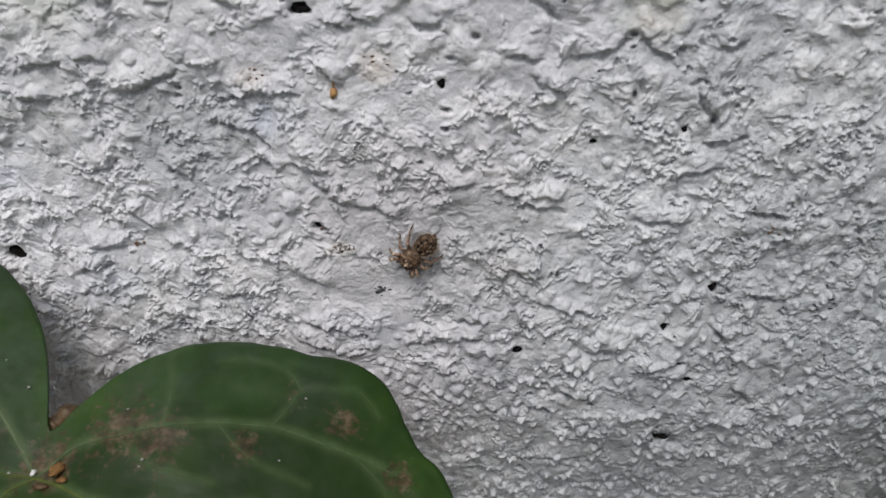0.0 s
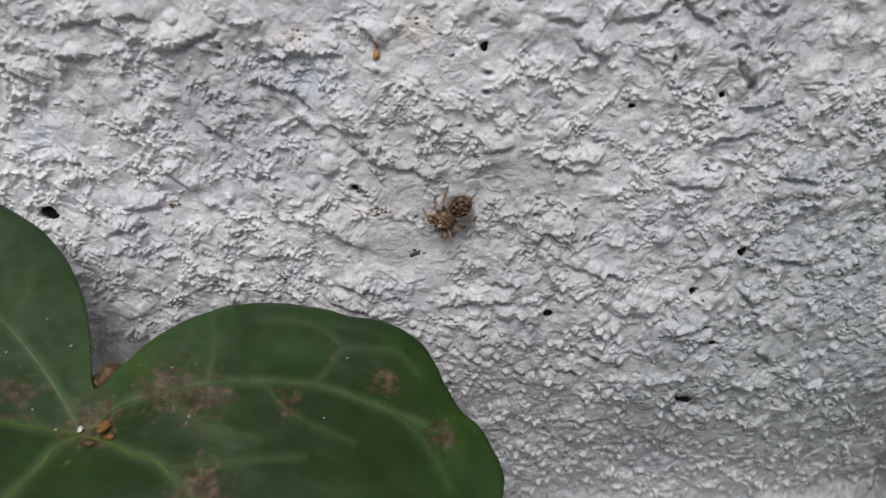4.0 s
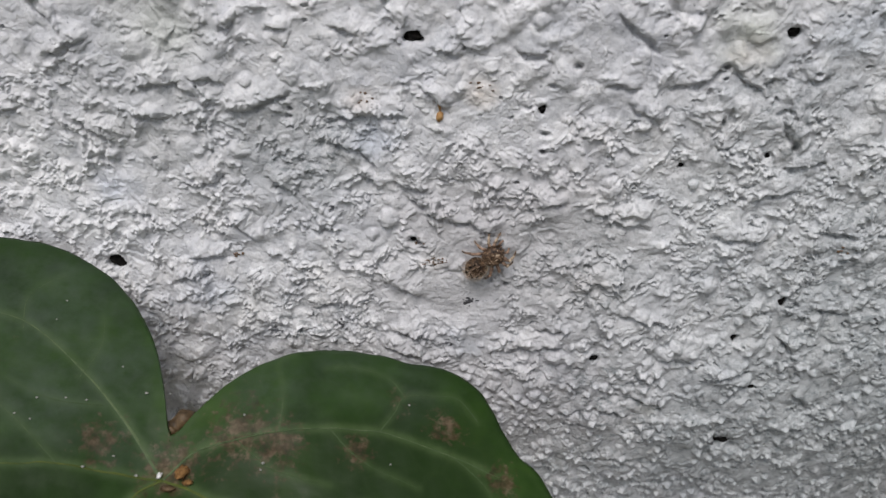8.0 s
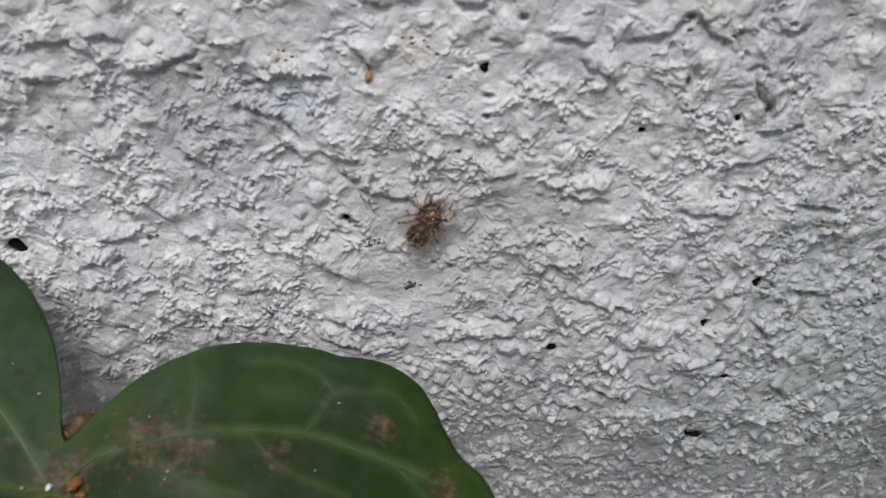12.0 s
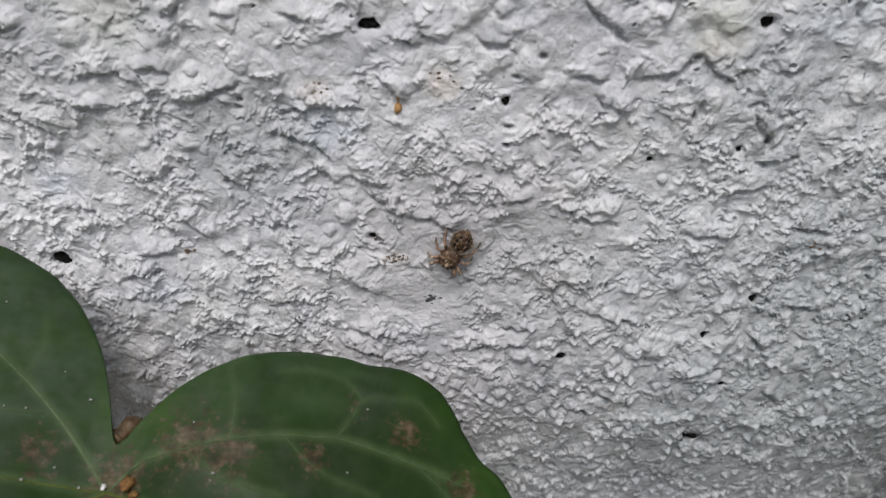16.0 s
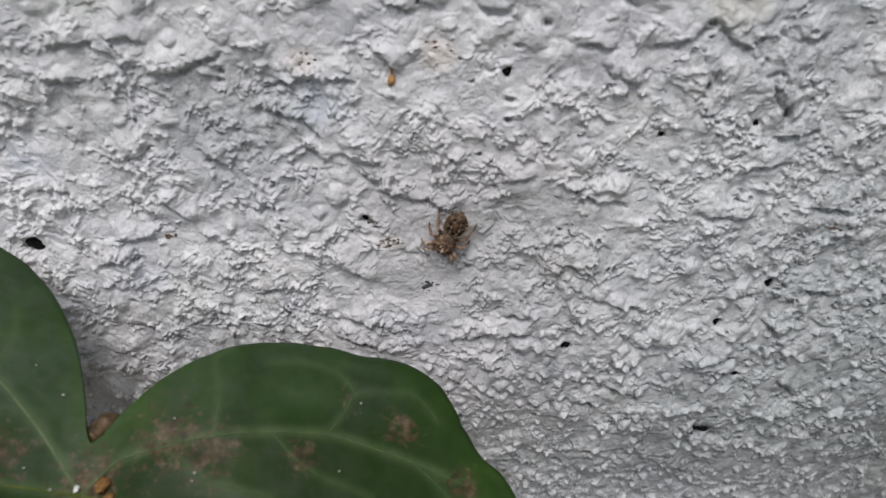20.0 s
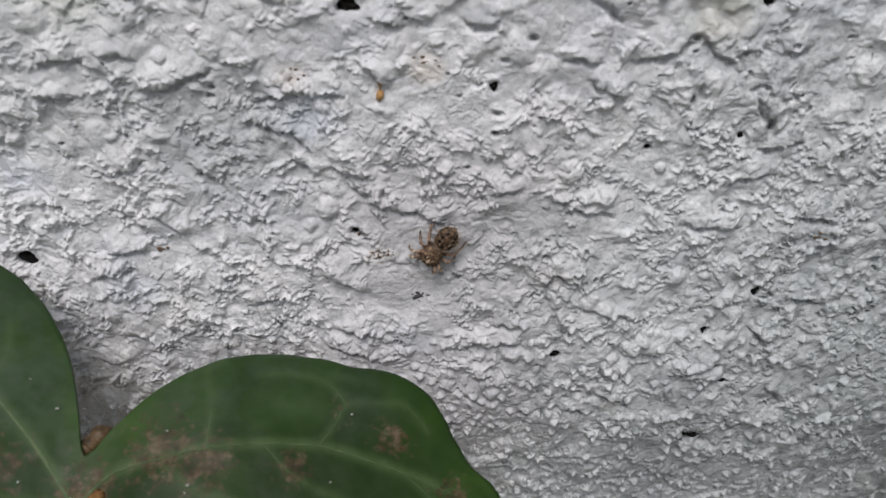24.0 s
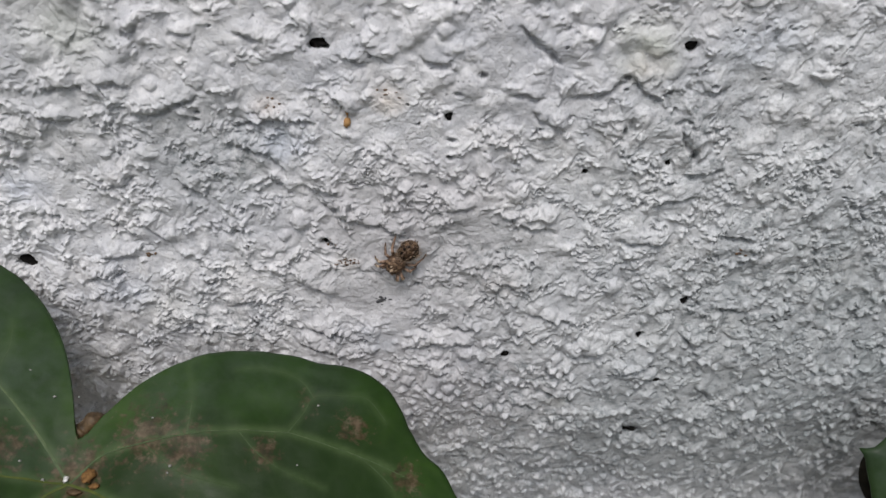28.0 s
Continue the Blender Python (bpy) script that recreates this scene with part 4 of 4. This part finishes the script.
# ---- spider ----
def spider():
    body = new("jumping_spider")
    body.scale = (1.11, 1.11, 1.11)
    tagged(body, "small mottled brown hairy jumping spider clinging to the wall", "spider")
    rnd = random.Random(11)

    def hairs(bm, centre, size, count, length, lean):
        for _ in range(count):
            n = Vector((rnd.gauss(0, 1), rnd.gauss(0, 1), abs(rnd.gauss(0, 1)) * 0.9)).normalized()
            p = Vector([c + s * a for c, s, a in zip(centre, size, n)])
            q = p + (n * 0.8 + Vector((lean, 0, 0))).normalized() * length * rnd.uniform(0.6, 1.2) * MM
            s = n.cross(Vector((0, 0.3, 1))).normalized() * 0.018 * MM
            bm.faces.new([bm.verts.new(v) for v in (p - s, p + s, q)])

    mm = lambda *v: tuple(c * MM for c in v)
    # carapace: high flat-fronted box with rounded sides
    bm = bmesh.new()
    for v in blob(bm, (0, 0, 0), (1, 1, 1), 24, 0.08, 3.0):
        x, y, z = v.co
        sq = lambda a: math.copysign(abs(a) ** 0.75, a)
        v.co = mm(1.26 * sq(x), 1.06 * sq(y) * (1 - 0.18 * max(0, -x)), 0.74 * sq(z) - 0.18 * max(0, -x))
    carapace = part("carapace", bm, CARAPACE, body, "speckled brown head and chest")
    carapace.location = mm(1.1, 0, 1.15)
    bm = bmesh.new()
    hairs(bm, (0, 0, 0), mm(1.12, 0.86, 0.72), 160, 0.3, -0.4)
    part("hair", bm, HAIR, carapace, smooth=False)
    for side in (1, -1):
        for x, y, z, r in ((1.08, 0.24, 0.12, 0.23), (0.98, 0.60, 0.20, 0.13), (0.35, 0.74, 0.42, 0.07), (-0.15, 0.74, 0.40, 0.12)):
            bm = bmesh.new()
            blob(bm, (0, 0, 0), mm(r, r, r), 12)
            part("eye", bm, EYE_BLACK, carapace).location = mm(x, y * side, z)
        bm = bmesh.new()
        tube(bm, [mm(0, 0, 0), mm(0.25, 0.02 * side, -0.3), mm(0.2, 0.05 * side, -0.75)], [0.2 * MM, 0.18 * MM, 0.08 * MM], 8)
        part("fang_base", bm, CARAPACE, carapace).location = mm(0.95, 0.22 * side, -0.15)
    for x, y, sx, sy in ((0.62, 0, 0.36, 0.2), (0.2, 0.3, 0.3, 0.12), (0.2, -0.3, 0.3, 0.12), (0.9, 0.42, 0.12, 0.16), (0.9, -0.42, 0.12, 0.16)):
        bm = bmesh.new()
        blob(bm, (0, 0, 0), mm(sx, sy, 0.12), 10, 0.5, x + y)
        part("hair_patch", bm, HAIR, carapace, "cream patch of hair").location = mm(x, y, 0.63 if x < 0.8 else 0.45)
    bm = bmesh.new()
    tube(bm, [mm(0.35, 0, 1.0), mm(-0.2, 0, 1.0)], [0.28 * MM, 0.24 * MM], 10)
    part("waist", bm, CARAPACE, body)
    bm = bmesh.new()
    for v in blob(bm, (0, 0, 0), (1, 1, 1), 28, 0.10, 8.0):
        x, y, z = v.co
        taper = 1 - 0.22 * max(0, -x) ** 2
        v.co = mm(1.28 * x, 1.14 * y * taper, 1.0 * z * taper)
    abdomen = part("abdomen", bm, ABDOMEN, body, "mottled brown abdomen with pale chevron spots")
    abdomen.location = mm(-1.2, 0, 1.25)
    bm = bmesh.new()
    hairs(bm, (0, 0, 0), mm(1.30, 1.18, 1.01), 380, 0.40, -0.5)
    part("hair", bm, HAIR, abdomen, smooth=False)
    # pale and dark spots down the back
    for x, y, s in ((0.55, 0.34, 0.16), (0.55, -0.34, 0.16), (0.05, 0.42, 0.19), (0.05, -0.42, 0.19), (-0.5, 0.3, 0.16), (-0.5, -0.3, 0.16), (-0.95, 0.0, 0.16)):
        bm = bmesh.new()
        z = 1.01 * math.sqrt(max(0.0, 1 - (x / 1.32) ** 2 - (y / 1.2) ** 2))
        blob(bm, (0, 0, 0), mm(s * 1.1, s * 0.6, 0.05), 8, 0.5, x)
        part("spot", bm, LEG, abdomen, "pale hair spot").location = mm(x, y, z * (1 - 0.22 * max(0, -x / 1.42) ** 2) + 0.02)
    for x, y, sx in ((-0.72, 0.42, 0.2), (-0.72, -0.42, 0.2), (-0.2, 0.66, 0.22), (-0.2, -0.66, 0.22), (0.35, 0.62, 0.18), (0.35, -0.62, 0.18)):
        bm = bmesh.new()
        z = 1.01 * math.sqrt(max(0.0, 1 - (x / 1.32) ** 2 - (y / 1.2) ** 2))
        blob(bm, (0, 0, 0), mm(sx, sx * 0.7, 0.07), 8, 0.5, x + y)
        part("spot", bm, MATT_BLACK, abdomen, "black hair spot").location = mm(x, y, z * (1 - 0.22 * max(0, -x / 1.42) ** 2))
    for side in (1, -1):
        bm = bmesh.new()
        tube(bm, [mm(0, 0, 0), mm(-0.22, 0.02 * side, -0.08)], [0.11 * MM, 0.05 * MM], 8)
        part("spinneret", bm, CARAPACE, abdomen).location = mm(-1.2, 0.12 * side, -0.2)
    legs = []
    plan = [((1.75, 0.62, 0.85), (2.35, 1.35, 1.6), (2.95, 1.45, 0.85), (3.2, 1.40, 0.0), 0.26), ((1.4, 0.75, 0.85), (1.85, 1.65, 1.6), (2.2, 2.05, 0.75), (2.35, 2.15, 0.0), 0.23),
            ((1.0, 0.75, 0.85), (0.75, 1.7, 1.5), (0.45, 2.15, 0.7), (0.3, 2.3, 0.0), 0.22), ((0.65, 0.65, 0.85), (-0.35, 1.55, 1.5), (-1.25, 1.95, 0.75), (-1.7, 2.05, 0.0), 0.23)]
    for side in (1, -1):
        for hip, *reach, thick in plan:
            knee, ankle, foot = [(hip[0] + 0.97 * (p[0] - hip[0]), hip[1] + 0.97 * (p[1] - hip[1]), p[2]) for p in reach]
            hip, knee, ankle, foot = [Vector((x, y * side, z)) for x, y, z in (hip, knee, ankle, foot)]
            bm = bmesh.new()
            mid = (hip + knee) / 2 + Vector((0, 0, 0.12))
            tube(bm, [mm(*(p - hip)) for p in (hip, mid, knee)], [0.14 * MM, thick * 0.85 * MM, 0.14 * MM], 8)
            leg = part("leg", bm, LEG, body, "tan leg with brown bands")
            leg.location = mm(*hip)
            bm = bmesh.new()
            mid = (knee + ankle) / 2
            tube(bm, [mm(*(p - hip)) for p in (knee + Vector((0, 0, 0.05)), mid, ankle)], [0.17 * MM, thick * 0.6 * MM, 0.10 * MM], 8)
            part("shin", bm, PALE_LEG if hip.x > 1.3 else LEG, leg, "pale cream-haired shin" if hip.x > 1.3 else "")
            bm = bmesh.new()
            tube(bm, [mm(*(p - hip)) for p in (ankle, foot)], [0.10 * MM, 0.05 * MM], 8)
            part("foot", bm, CARAPACE, leg)
            bm = bmesh.new()
            for a, b in ((hip, knee), (knee, ankle), (ankle, foot)):
                for _ in range(14):
                    p = a.lerp(b, rnd.random()) - hip
                    n = Vector((rnd.gauss(0, 1), rnd.gauss(0, 1), rnd.gauss(0, 1))).normalized()
                    q, s = p + n * rnd.uniform(0.25, 0.5), n.cross(Vector((0.3, 0.2, 1))).normalized() * 0.016
                    bm.faces.new([bm.verts.new(mm(*v)) for v in (p - s, p + s, q)])
            part("hair", bm, HAIR, leg, smooth=False)
            legs.append((leg, hip, side))
        bm = bmesh.new()
        tube(bm, [mm(0, 0, 0), mm(0.45, 0.2 * side, 0.1), mm(0.75, 0.12 * side, -0.45)], [0.13 * MM, 0.15 * MM, 0.12 * MM], 8)
        part("palp", bm, LEG, body, "short pale feeler").location = mm(2.1, 0.45 * side, 0.75)
    return body, legs


SPIDER, LEGS = spider()

# seconds, x and z of the body's middle in millimetres, heading in degrees from the wall's right
STANDS = [(0.0, 11.7, -1.4, 226), (1.0, 11.6, -1.2, 227), (2.0, 11.5, -1.1, 226), (4.5, 11.4, -1.3, 224), (5.0, 11.5, -1.5, 224), (5.07, 10.4, -1.3, 164), (5.13, 9.4, -1.1, 102), (5.2, 8.7, -0.95, 44), (8.0, 8.75, -0.93, 38), (11.0, 8.65, -0.95, 44),
          (11.5, 8.7, -0.4, 51), (12.0, 8.6, 0.9, 62), (12.5, 8.75, 0.6, 52), (13.2, 8.8, 0.7, 80), (13.9, 9.0, 0.75, 125), (14.5, 9.1, 0.75, 153), (15.0, 9.4, 0.85, 182), (15.6, 9.65, 0.95, 182), (15.8, 9.9, 0.6, 214), (16.0, 9.75, 0.25, 240),
          (17.0, 9.4, 0.05, 245), (20.0, 9.37, 0.12, 244), (22.5, 9.3, 0.1, 236), (25.0, 9.35, -0.05, 231), (28.0, 9.55, -0.1, 232)]


def stand(x, z, heading, lift=0.0):
    a = radians(heading)
    c, s = math.cos(a), math.sin(a)
    turn = Matrix(((c, -s, 0), (0, 0, -1), (s, c, 0))).to_4x4()
    out = calm_wall(x, z, 2.2) + lift
    return Matrix.Translation((x * MM, -out * MM, BASE + z * MM)) @ turn


# swing of each leg pair in degrees at some times: about the hip's upright, then lifted
SWINGS = [(0.0, (4, 0, -6, -8), 0), (4.5, (2, 2, -4, -8), 0), (5.0, (0, 0, 0, 0), 0), (5.1, (-14, -10, 10, 16), 8), (5.2, (0, 4, 2, 0), 0), (11.0, (0, 4, 2, 0), 0), (11.5, (-8, 6, -4, 4), 14), (12.0, (-12, 4, 6, -6), 30), (12.5, (-10, 2, 4, -4), 26),
          (13.5, (10, -8, 8, -8), 6), (14.5, (-6, 8, -6, 6), 2), (15.5, (4, -4, 6, -4), 0), (15.8, (-10, 8, -8, 10), 4), (16.0, (0, 0, 0, 0), 0), (22.0, (2, -2, 2, 0), 0), (28.0, (2, -2, 4, -2), 0)]


def motions():
    walk(SPIDER, [(t, stand(x, z, heading)) for t, x, z, heading in STANDS])
    for n, (leg, hip, side) in enumerate(LEGS):
        k = n % 4
        walk(leg, [(t, pose(hip.x * MM, hip.y * MM, hip.z * MM, side * (lift * 0.4 if k == 0 else 0), -lift if k == 0 else 0, side * swing[k] * (1 if side > 0 else 0.7))) for t, swing, lift in SWINGS])


motions()
